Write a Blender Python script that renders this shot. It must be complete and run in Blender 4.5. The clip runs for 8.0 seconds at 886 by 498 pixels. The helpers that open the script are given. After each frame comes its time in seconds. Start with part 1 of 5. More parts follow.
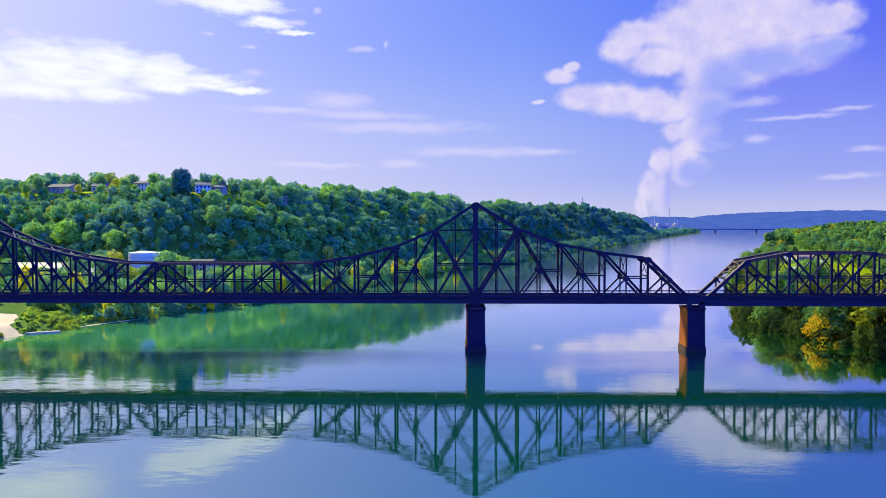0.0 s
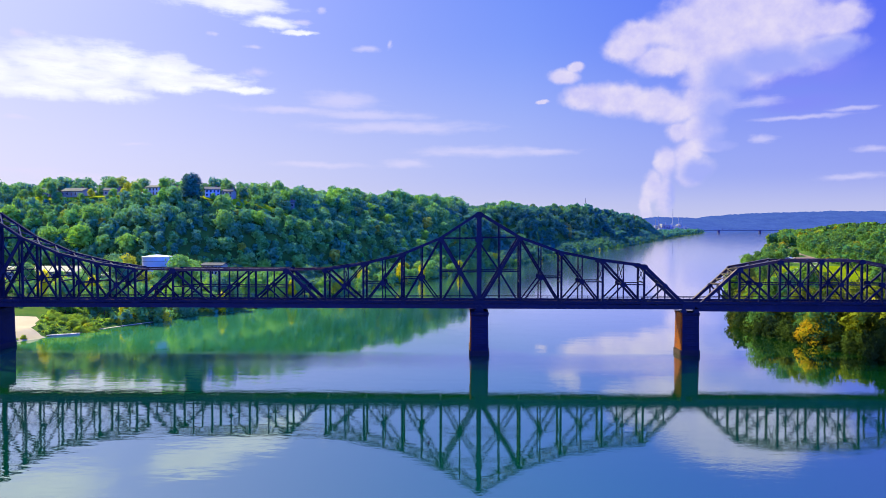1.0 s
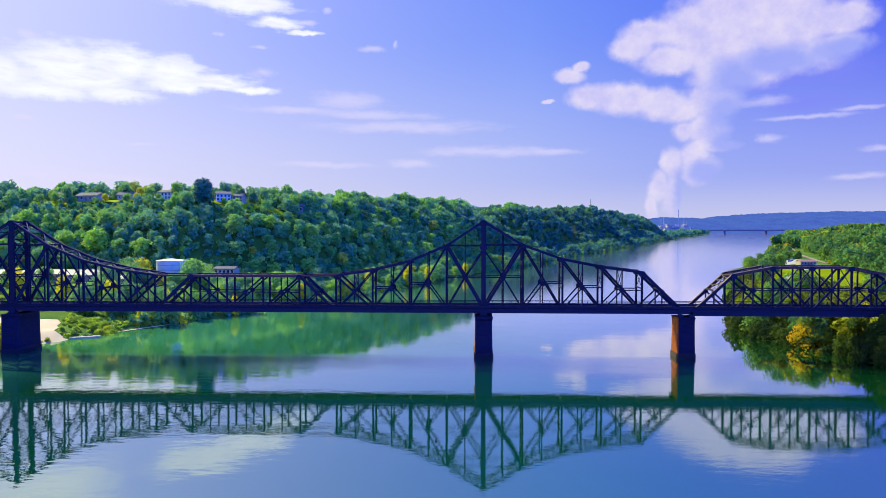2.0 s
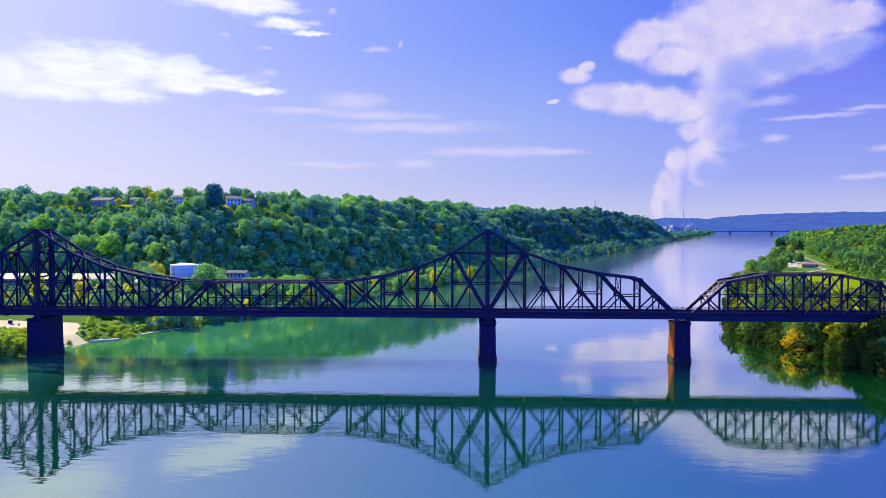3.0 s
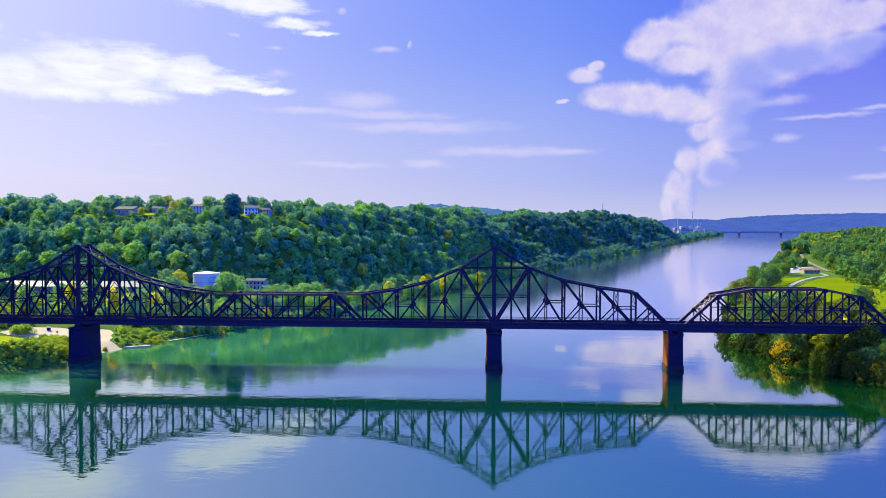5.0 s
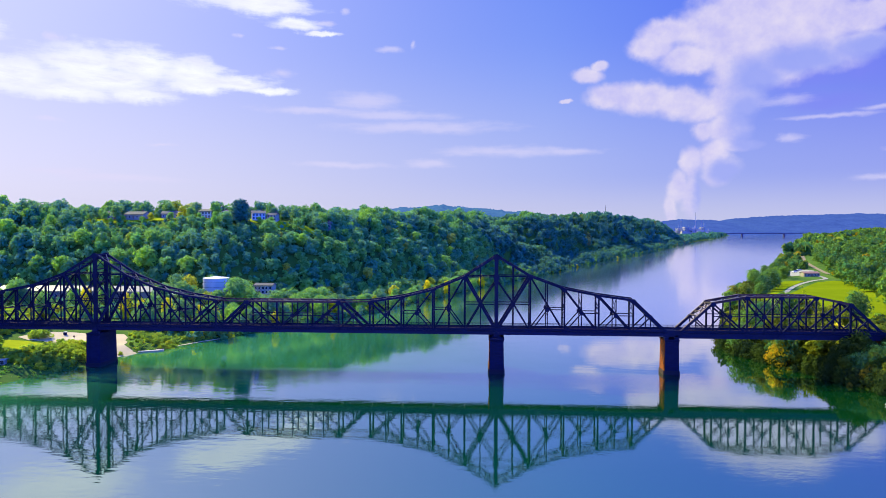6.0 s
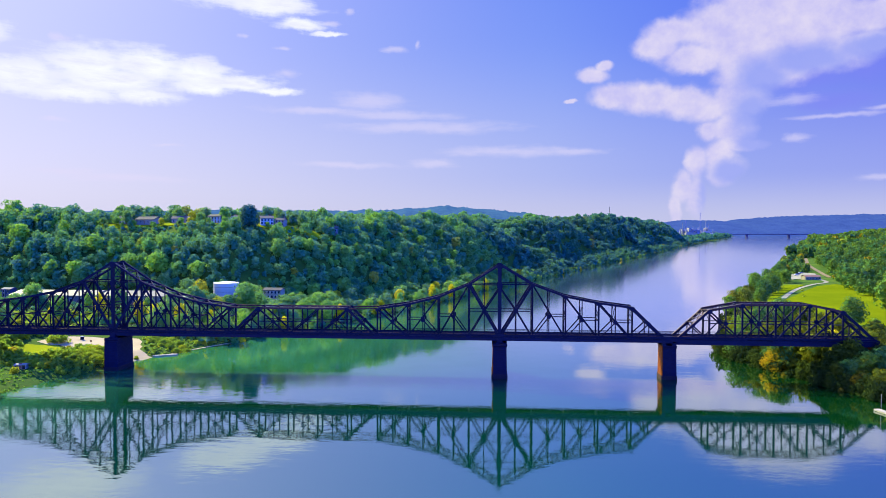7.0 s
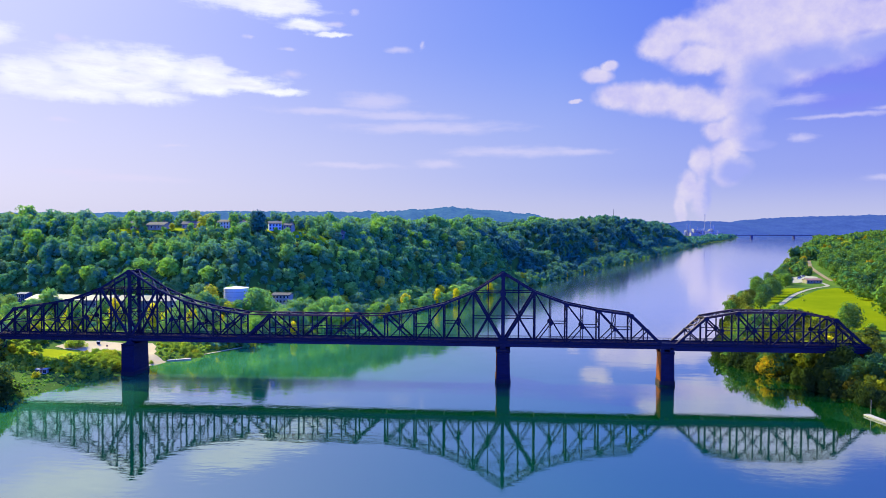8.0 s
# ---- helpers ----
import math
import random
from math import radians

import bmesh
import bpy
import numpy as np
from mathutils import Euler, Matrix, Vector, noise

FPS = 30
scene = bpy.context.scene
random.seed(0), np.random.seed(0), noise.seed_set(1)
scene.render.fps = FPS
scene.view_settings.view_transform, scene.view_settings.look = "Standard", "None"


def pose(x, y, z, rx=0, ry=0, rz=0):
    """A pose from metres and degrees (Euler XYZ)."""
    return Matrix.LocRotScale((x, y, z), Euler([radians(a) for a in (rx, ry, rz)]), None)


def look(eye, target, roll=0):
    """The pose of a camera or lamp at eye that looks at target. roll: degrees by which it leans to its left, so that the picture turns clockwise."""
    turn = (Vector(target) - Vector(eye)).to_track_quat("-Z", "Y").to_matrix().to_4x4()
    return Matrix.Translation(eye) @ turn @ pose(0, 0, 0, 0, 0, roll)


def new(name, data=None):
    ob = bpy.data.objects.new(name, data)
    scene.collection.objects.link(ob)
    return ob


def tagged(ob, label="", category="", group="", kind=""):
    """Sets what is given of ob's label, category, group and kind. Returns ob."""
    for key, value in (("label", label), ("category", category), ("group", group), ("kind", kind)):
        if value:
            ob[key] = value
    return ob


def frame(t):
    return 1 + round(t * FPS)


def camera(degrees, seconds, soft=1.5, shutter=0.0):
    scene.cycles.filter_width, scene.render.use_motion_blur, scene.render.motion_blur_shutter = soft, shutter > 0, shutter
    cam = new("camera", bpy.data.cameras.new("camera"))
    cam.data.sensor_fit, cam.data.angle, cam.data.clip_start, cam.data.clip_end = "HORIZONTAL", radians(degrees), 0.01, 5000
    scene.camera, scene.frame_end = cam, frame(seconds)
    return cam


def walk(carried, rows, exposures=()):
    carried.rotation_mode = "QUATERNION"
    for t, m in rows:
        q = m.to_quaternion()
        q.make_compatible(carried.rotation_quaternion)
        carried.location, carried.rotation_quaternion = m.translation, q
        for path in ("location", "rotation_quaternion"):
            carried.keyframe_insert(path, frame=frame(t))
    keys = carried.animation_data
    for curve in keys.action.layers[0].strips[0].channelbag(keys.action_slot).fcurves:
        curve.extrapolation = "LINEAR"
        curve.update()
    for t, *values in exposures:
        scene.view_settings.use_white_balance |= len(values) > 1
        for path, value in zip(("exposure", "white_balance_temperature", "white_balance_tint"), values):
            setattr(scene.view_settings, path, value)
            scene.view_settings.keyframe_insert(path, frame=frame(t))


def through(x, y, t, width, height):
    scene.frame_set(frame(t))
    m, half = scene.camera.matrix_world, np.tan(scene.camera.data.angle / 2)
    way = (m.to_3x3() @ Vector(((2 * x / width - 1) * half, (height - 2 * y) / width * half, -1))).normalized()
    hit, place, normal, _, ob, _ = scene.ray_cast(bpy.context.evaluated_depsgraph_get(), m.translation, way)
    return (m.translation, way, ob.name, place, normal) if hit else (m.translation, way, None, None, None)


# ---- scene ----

# ================= camera and its flight =================
cam = camera(67.03, 8.0, soft=0.6)
# seconds, x, y, z, yaw, pitch, roll
ROWS = [
    (0.0, -4.377, -172.029, 31.714, 1.312, -1.984, 0.043),
    (0.5, -4.400, -175.754, 32.836, 1.445, -2.003, -0.003),
    (1.0, -4.556, -179.566, 33.925, 1.627, -1.993, -0.028),
    (1.5, -4.536, -183.428, 35.026, 1.866, -2.003, -0.025),
    (3.0, -4.346, -195.305, 38.618, 2.532, -1.990, -0.036),
    (3.5, -4.306, -199.103, 39.980, 2.802, -2.006, -0.055),
    (4.0, -4.182, -202.764, 41.319, 3.110, -2.003, -0.096),
    (4.5, -4.119, -206.361, 42.587, 3.197, -2.007, -0.112),
    (6.0, -3.841, -217.454, 46.977, 3.568, -1.998, -0.103),
    (6.5, -3.763, -221.151, 48.552, 3.740, -1.995, -0.106),
    (7.0, -3.612, -224.919, 50.163, 3.943, -1.995, -0.116),
    (7.5, -3.523, -228.661, 51.813, 4.160, -1.974, -0.124),
    (8.0, -3.298, -232.379, 53.426, 4.341, -1.969, -0.115),
]
walk(cam, [(t, pose(x, y, z, 90 + pitch, roll, yaw)) for t, x, y, z, yaw, pitch, roll in ROWS],
     exposures=[(0.0, 0.45, 5640, 10), (8.0, 0.40, 5640, 10)])

# ================= node helpers =================
def rgb(c):
    return (*c, 1.0) if len(c) == 3 else c


class Graph:
    """A short way to write node trees."""
    def __init__(self, tree):
        self.t = tree
        tree.nodes.clear()

    def node(self, kind, ins=None, **props):
        n = self.t.nodes.new(kind)
        for k, v in props.items():
            setattr(n, k, v)
        for k, v in (ins or {}).items():
            self.put(n.inputs[k], v)
        return n

    def put(self, sock, v):
        if isinstance(v, bpy.types.NodeSocket):
            self.t.links.new(v, sock)
        elif v is not None:
            sock.default_value = rgb(v) if sock.type == "RGBA" else v

    def math(self, op, a, b=0.0, c=0.0, clamp=False):
        return self.node("ShaderNodeMath", {0: a, 1: b, 2: c}, operation=op, use_clamp=clamp).outputs[0]

    def mix(self, fac, a, b, mode="MIX"):
        n = self.node("ShaderNodeMix", data_type="RGBA", blend_type=mode)
        self.put(n.inputs[0], fac)
        self.put(n.inputs[6], a)
        self.put(n.inputs[7], b)
        return n.outputs[2]

    def range(self, v, a, b, c=0.0, d=1.0, smooth=False):
        n = self.node("ShaderNodeMapRange", {0: v, 1: a, 2: b, 3: c, 4: d})
        n.interpolation_type = "SMOOTHSTEP" if smooth else "LINEAR"
        return n.outputs[0]

    def noise(self, scale, detail=4.0, rough=0.55, vec=None, distort=0.0):
        return self.node("ShaderNodeTexNoise", {"Scale": scale, "Detail": detail, "Roughness": rough, "Vector": vec, "Distortion": distort})


# ================= world: sky, haze and clouds =================
SUN_TO = Vector((-0.62, 0.47, 0.62)).normalized()
world = bpy.data.worlds.new("sky")
scene.world = world
world.use_nodes = True
g = Graph(world.node_tree)
way = g.node("ShaderNodeTexCoord").outputs["Generated"]
sep = g.node("ShaderNodeSeparateXYZ", {0: way})
az = g.math("MULTIPLY", g.math("ARCTAN2", sep.outputs[0], sep.outputs[1]), 57.2958)
el = g.math("MULTIPLY", g.math("ARCSINE", sep.outputs[2]), 57.2958)
sky = g.node("ShaderNodeTexSky", sky_type="NISHITA", sun_disc=False, sun_elevation=math.asin(SUN_TO.z),
             sun_rotation=math.atan2(SUN_TO.x, SUN_TO.y), dust_density=2.0)
nish = g.node("ShaderNodeVectorMath", {0: sky.outputs[0], 1: (0.075, 0.075, 0.085)}, operation="MULTIPLY").outputs[0]
# haze towards the horizon, whiter on the sun's side
side = g.range(az, 22.0, -42.0, smooth=True)
low = g.range(el, 16.0, 0.0, smooth=True)
clear = g.mix(g.range(el, 4.0, 20.0), (0.29, 0.41, 0.94), (0.13, 0.25, 0.94))
clear = g.mix(g.range(az, 5.0, 32.0), clear, (0.115, 0.155, 0.90))
# overhead sky, out of view, raised in blue to colour the shade
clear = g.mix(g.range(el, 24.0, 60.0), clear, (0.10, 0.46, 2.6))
# deep blue away from the sun, brightened beyond the view to tint shaded sides
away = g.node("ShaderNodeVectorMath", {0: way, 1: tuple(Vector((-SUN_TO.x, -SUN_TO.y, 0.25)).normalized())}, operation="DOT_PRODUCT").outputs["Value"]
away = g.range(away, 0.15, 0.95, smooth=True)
hazy = g.mix(side, (0.44, 0.48, 0.88), (0.86, 0.80, 0.87))
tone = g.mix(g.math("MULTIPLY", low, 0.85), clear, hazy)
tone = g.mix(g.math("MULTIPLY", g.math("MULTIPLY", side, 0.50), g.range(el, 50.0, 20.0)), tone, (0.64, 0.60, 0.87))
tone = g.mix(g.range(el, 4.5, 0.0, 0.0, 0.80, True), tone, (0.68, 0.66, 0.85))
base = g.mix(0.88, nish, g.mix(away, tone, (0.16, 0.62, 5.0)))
# the brightening round the sun, which stands above the left edge of the view
to_sun = g.node("ShaderNodeVectorMath", {0: way, 1: tuple(SUN_TO)}, operation="DOT_PRODUCT").outputs["Value"]
glow = g.math("POWER", g.math("MAXIMUM", to_sun, 0.0), 8.0)
base = g.node("ShaderNodeVectorMath", {0: g.node("ShaderNodeVectorMath", {0: (0.52, 0.46, 0.40), "Scale": glow}, operation="SCALE").outputs[0], 1: base}, operation="ADD").outputs[0]
uv = g.node("ShaderNodeCombineXYZ", {0: az, 1: el}).outputs[0]
warp = g.noise(0.45, 5.0, 0.6, uv)
off = g.node("ShaderNodeVectorMath", {0: warp.outputs["Color"], 1: (0.5, 0.5, 0.5)}, operation="SUBTRACT").outputs[0]


def cloud(blobs, warp_amount, soft, ragged, stretch, scale, detail=0.52):
    """Density 0..1 of a bank of cloud made of ellipses (azimuth, elevation, half width, half height in degrees)."""
    v = g.node("ShaderNodeVectorMath", {0: off, 1: warp_amount, 2: uv}, operation="MULTIPLY_ADD").outputs[0]
    near = None
    for a, e, w, h in blobs:
        d = g.node("ShaderNodeVectorMath", {0: v, 1: (1 / w, 1 / h, 0), 2: (-a / w, -e / h, 0)}, operation="MULTIPLY_ADD").outputs[0]
        d = g.node("ShaderNodeVectorMath", {0: d}, operation="LENGTH").outputs["Value"]
        near = d if near is None else g.math("SMOOTH_MIN", near, d, 0.25)
    sv = g.node("ShaderNodeVectorMath", {0: uv, 1: stretch}, operation="MULTIPLY").outputs[0]
    n = g.noise(scale, 6.0, detail, sv).outputs[0]
    near = g.math("MULTIPLY_ADD", g.math("SUBTRACT", n, 0.5), ragged, near)
    return g.range(near, 1.05, 1.05 - soft, smooth=True), n


PLUME_HEAD = [
    (13.6, 14.2, 2.3, 1.3), (15.0, 15.2, 2.8, 1.3), (16.4, 13.0, 3.2, 1.3), (19.4, 15.2, 5.4, 2.6), (24.0, 15.6, 5.4, 2.3), (28.2, 14.8, 2.8, 1.6),
    (22.0, 17.0, 5.6, 2.0), (24.0, 14.0, 5.0, 1.3), (20.0, 13.4, 4.0, 1.4), (13.4, 9.9, 3.0, 0.9), (20.1, 12.0, 2.7, 2.3), (19.9, 9.9, 2.5, 2.2),
    (19.4, 7.7, 2.0, 1.6), (22.4, 12.0, 3.6, 1.9), (25.6, 12.6, 4.2, 1.6), (28.2, 13.0, 2.7, 1.1)]
PLUME_STEM = [
    (10.2, 10.6, 2.3, 1.15), (12.8, 10.3, 3.2, 1.6), (15.6, 9.8, 3.0, 1.6), (17.6, 9.2, 2.0, 1.4), (8.5, 12.3, 1.7, 0.75), (9.5, 12.9, 0.9, 0.5),
    (6.9, 10.3, 0.7, 0.22), (17.6, 7.5, 1.2, 0.9), (19.7, 6.4, 2.3, 0.6), (18.4, 5.6, 1.6, 1.5), (18.9, 4.6, 1.9, 1.1), (16.7, 5.0, 1.0, 1.5),
    (15.7, 3.2, 0.95, 1.6), (15.2, 1.4, 0.62, 1.9), (16.7, 2.4, 0.85, 2.2), (18.6, 4.0, 1.5, 1.1)]
plume, _ = cloud(PLUME_HEAD + PLUME_STEM, (1.2, 1.0, 0), 0.55, 0.46, (1, 1.2, 0), 0.75, 0.50)
shade, _ = cloud([(21.4, 11.2, 3.0, 2.5), (20.6, 8.8, 2.2, 2.4), (24.4, 12.2, 4.6, 1.7), (28.6, 12.6, 4.2, 1.5), (19.3, 4.3, 2.0, 1.5), (17.3, 2.6, 0.9, 2.6), (20.8, 6.6, 2.0, 1.6)],
                 (1.3, 1.0, 0), 0.8, 0.6, (1, 1.2, 0), 0.5)
pall, _ = cloud([(24.5, 11.0, 4.2, 1.6), (28.0, 11.4, 3.4, 1.6), (26.4, 9.2, 3.6, 1.1)], (1.6, 1.0, 0), 1.0, 0.7, (0.7, 1.5, 0), 0.5)
veil, vn = cloud([
    (-30.2, 10.8, 5.56, 1.27), (-23.5, 11.0, 3.7, 0.8), (-35.8, 10.7, 3.61, 1.75), (-31.7, 11.8, 3.96, 1.84), (-27.6, 12.2, 3.89, 1.74), (-24.0, 11.9, 3.71, 1.43), (-20.6, 11.4, 3.45, 0.91), (-18.0, 11.0, 2.67, 0.46), (-32.8, 9.8, 4.23, 0.91), (-28.0, 9.9, 3.48, 0.69), (-18.4, 17.5, 4.86, 1.11), (-22.3, 18.3, 4.64, 1.54), (-15.7, 16.2, 2.72, 0.75), (-13.6, 15.5, 1.66, 0.28), (-33.8, 19.1, 6.89, 2.45), (-38.7, 13.5, 2.75, 1.15)],
    (2.4, 1.2, 0), 0.74, 1.35, (0.36, 1.5, 0), 0.9, 0.62)
STREAKS = [
    (-5.4, 8.3, 9.63, 0.72), (-10.1, 10.4, 4.25, 0.86), (-14.8, 9.5, 5.49, 0.42), (-8.2, 9.3, 6.68, 0.58), (1.9, 6.3, 7.72, 0.63), (-12.0, 5.1, 6.07, 0.38),
    (-4.6, 5.3, 2.89, 0.48), (7.1, 6.2, 3.79, 0.38), (-34.1, 7.7, 1.23, 0.24), (-33.5, 4.0, 2.78, 0.41), (-29.1, 3.6, 6.44, 0.43), (-26.4, 6.3, 1.43, 0.22),
    (26.2, 8.1, 4.19, 0.26)]
FLECKS = [
    (29.7, 8.5, 1.96, 0.25), (31.1, 5.4, 1.90, 0.37), (23.6, 9.5, 2.78, 0.53), (29.9, 3.6, 2.83, 0.33), (-20.4, 15.0, 0.61, 0.23), (-17.3, 14.3, 0.81, 0.19),
    (-13.4, 16.4, 0.83, 0.28), (-11.9, 17.4, 0.51, 0.33), (-17.1, 12.3, 1.17, 0.42), (-33.5, 13.6, 0.62, 0.45), (-6.1, 14.9, 0.48, 0.53), (-8.0, 14.5, 1.24, 0.34),
    (23.8, 6.7, 1.19, 0.44)]
wisp, _ = cloud(STREAKS + FLECKS,
    (2.6, 0.7, 0), 1.0, 1.3, (0.30, 1.6, 0), 0.8, 0.6)
c = g.mix(g.math("MULTIPLY", wisp, 0.52), base, (0.80, 0.72, 0.90))
c = g.mix(veil, c, g.mix(g.range(vn, 0.3, 0.65), (0.84, 0.82, 0.93), (1.04, 1.02, 0.99)))
c = g.mix(g.math("MULTIPLY", pall, 0.55), c, (0.24, 0.25, 0.86))
puff = g.mix(g.range(g.noise(0.5, 5.0, 0.6, uv).outputs[0], 0.35, 0.65), (0.84, 0.74, 0.85), (0.64, 0.58, 0.86))
puff = g.mix(g.math("MULTIPLY", shade, 0.92), puff, (0.37, 0.41, 0.87))
fade = g.math("MULTIPLY", g.range(el, 0.5, 6.0, 0.66, 0.88), g.range(shade, 0.0, 1.0, 1.0, 0.92))
c = g.mix(g.math("MULTIPLY", plume, fade), c, puff)
c = g.node("ShaderNodeVectorMath", {0: c, 1: (1.05, 1.0, 0.92)}, operation="MULTIPLY").outputs[0]
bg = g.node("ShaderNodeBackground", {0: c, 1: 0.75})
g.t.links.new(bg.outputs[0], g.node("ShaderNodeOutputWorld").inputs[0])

sun = new("sun", bpy.data.lights.new("sun", "SUN"))
sun.data.energy, sun.data.angle, sun.data.color = 10.0, radians(0.6), (1.0, 0.88, 0.30)
sun.matrix_world = look(SUN_TO * 500, (0, 0, 0))


# ================= materials =================
def material(name):
    m = bpy.data.materials.new(name)
    m.use_nodes = True
    return m, Graph(m.node_tree)


def finish(m, g, shader):
    out = g.node("ShaderNodeOutputMaterial")
    g.t.links.new(shader, out.inputs[0])
    return m


def bump(g, height, strength, dist):
    return g.node("ShaderNodeBump", {"Height": height, "Strength": strength, "Distance": dist}).outputs[0]


def plain(name, c1, c2, rough=0.8, scale=1.0, fine=12.0, metal=0.0, relief=0.02, dirt=0.35, shine=0.12):
    """A weathered surface: two colours mixed at two scales, with a light relief."""
    m, g = material(name)
    pos = g.node("ShaderNodeTexCoord").outputs["Object"]
    a = g.noise(scale, 5.0, 0.6, pos).outputs[0]
    b = g.noise(fine, 4.0, 0.6, pos).outputs[0]
    f = g.math("ADD", g.math("MULTIPLY", g.range(a, 0.3, 0.7), 1 - dirt), g.math("MULTIPLY", b, dirt))
    rnd = g.node("ShaderNodeObjectInfo").outputs["Random"]
    col = g.mix(f, c1, c2)
    hsv = g.node("ShaderNodeHueSaturation", {"Color": col, "Value": g.range(rnd, 0, 1, 0.88, 1.1)})
    p = g.node("ShaderNodeBsdfPrincipled", {"Base Color": hsv.outputs[0], "Roughness": g.range(b, 0.2, 0.8, rough - 0.1, min(1.0, rough + 0.1)),
                                            "Metallic": metal, "Specular IOR Level": shine, "Normal": bump(g, b, 0.5, relief)})
    return finish(m, g, p.outputs[0])


def leaves(name, dark, light, gold=0.0, gold_colour=(0.30, 0.17, 0.015), glow_through=0.42, through=(0.42, 0.70, 0.03)):
    """Foliage: a tint for each tree, mottled leaf by leaf, that lets some light through."""
    m, g = material(name)
    tint = g.node("ShaderNodeAttribute", attribute_name="tint").outputs["Fac"]
    rnd = g.node("ShaderNodeObjectInfo").outputs["Random"]
    one = g.math("FRACT", g.math("ADD", tint, rnd))
    isl = g.node("ShaderNodeNewGeometry").outputs["Random Per Island"]
    col = g.mix(g.math("ADD", g.math("MULTIPLY", one, 0.84), g.math("MULTIPLY", isl, 0.16)), dark, light)
    turned = g.range(g.math("FRACT", g.math("MULTIPLY", one, 7.31)), 1 - gold - 0.03, 1 - gold + 0.02)
    col = g.mix(g.math("MULTIPLY", turned, g.range(isl, 0.0, 0.5, 0.5, 1.0)), col, gold_colour)
    d = g.node("ShaderNodeBsdfPrincipled", {"Base Color": col, "Roughness": 0.75, "Specular IOR Level": 0.03})
    tr = g.node("ShaderNodeBsdfTranslucent", {0: g.mix(0.55, col, through)})
    mix = g.node("ShaderNodeMixShader", {0: glow_through, 1: d.outputs[0], 2: tr.outputs[0]})
    return finish(m, g, mix.outputs[0])


M_STEEL = plain("weathered_dark_steel", (0.003, 0.004, 0.024), (0.005, 0.006, 0.035), 0.65, 0.5, 6.0, 0.0, 0.01, shine=0.15)
M_RUST = plain("rusty_steel", (0.030, 0.018, 0.030), (0.075, 0.042, 0.048), 0.75, 0.6, 8.0, 0.1, 0.01)
# top bracing made paler: skylight and glints put into the steel's colour
M_SKYLIT = plain("skylit_steel", (0.030, 0.028, 0.055), (0.070, 0.062, 0.095), 0.6, 0.6, 8.0, 0.0, 0.01, shine=0.3)
# pale steel with direct sun put into the base colour
M_SUNLIT = plain("sunlit_steel", (0.065, 0.050, 0.06), (0.13, 0.10, 0.11), 0.6, 0.6, 8.0, 0.1, 0.01)
# far works and far bridge: distance haze put into the base colours
M_HAZE = plain("haze_tinted_steel", (0.18, 0.19, 0.31), (0.26, 0.27, 0.41), 0.8, 0.05, 0.5)
M_HAZE_DARK = plain("haze_tinted_girders", (0.035, 0.035, 0.10), (0.05, 0.05, 0.14), 0.8, 0.05, 0.5)
M_BARK = plain("bark", (0.05, 0.04, 0.03), (0.11, 0.09, 0.07), 0.9, 1.0, 10.0)
M_CONCRETE = plain("pale_concrete", (0.30, 0.23, 0.14), (0.42, 0.33, 0.21), 0.9, 0.15, 2.0)
M_TREE = leaves("tree_leaves", (0.050, 0.185, 0.165), (0.215, 0.430, 0.060), 0.012, (0.56, 0.42, 0.02), 0.26, (0.40, 0.66, 0.03))
M_OAK = leaves("dark_oak_leaves", (0.030, 0.115, 0.110), (0.070, 0.190, 0.100), 0.0, glow_through=0.12, through=(0.10, 0.20, 0.05))
M_TREE_LIGHT = leaves("light_tree_leaves", (0.120, 0.300, 0.090), (0.260, 0.460, 0.050), 0.0, glow_through=0.30, through=(0.44, 0.66, 0.04))
# upstream and far woods: blue distance haze put into the leaf colours
M_TREE_MID = leaves("mid_haze_leaves", (0.028, 0.120, 0.145), (0.095, 0.225, 0.085), 0.0, glow_through=0.26, through=(0.30, 0.56, 0.06))
M_TREE_FAR = leaves("far_haze_leaves", (0.030, 0.115, 0.165), (0.062, 0.180, 0.120), 0.0, glow_through=0.36, through=(0.20, 0.46, 0.14))
M_TREE_WARM = leaves("turning_leaves", (0.006, 0.038, 0.014), (0.165, 0.185, 0.008), 0.010, (0.34, 0.20, 0.004), 0.26, (0.44, 0.44, 0.01))
M_TREE_RIGHT = leaves("sunlit_tree_leaves", (0.010, 0.080, 0.050), (0.125, 0.235, 0.026), 0.06, (0.27, 0.18, 0.006), 0.24, (0.36, 0.48, 0.01))
M_TREE_BELT = leaves("sunlit_belt_leaves", (0.040, 0.160, 0.130), (0.220, 0.420, 0.060), 0.05, (0.66, 0.52, 0.02), 0.30, (0.44, 0.66, 0.04))
# near-black leaves: shade under the bank growth put into the colour
M_SHRUB = leaves("shaded_shrub_leaves", (0.004, 0.017, 0.011), (0.038, 0.058, 0.007), 0.0, (0.40, 0.26, 0.012), 0.15, (0.20, 0.30, 0.02))
M_YELLOW = leaves("yellow_leaves", (0.50, 0.48, 0.010), (0.80, 0.68, 0.012), 0.0, through=(0.8, 0.7, 0.02))
M_CREEPER = leaves("creeper_leaves", (0.10, 0.24, 0.040), (0.26, 0.40, 0.030), 0.03, (0.40, 0.36, 0.02), 0.25)
M_GOLD = leaves("golden_leaves", (0.40, 0.20, 0.002), (0.66, 0.34, 0.003))
M_BUSH = leaves("shrub_leaves", (0.15, 0.23, 0.040), (0.44, 0.45, 0.030), 0.08, (0.52, 0.36, 0.015))


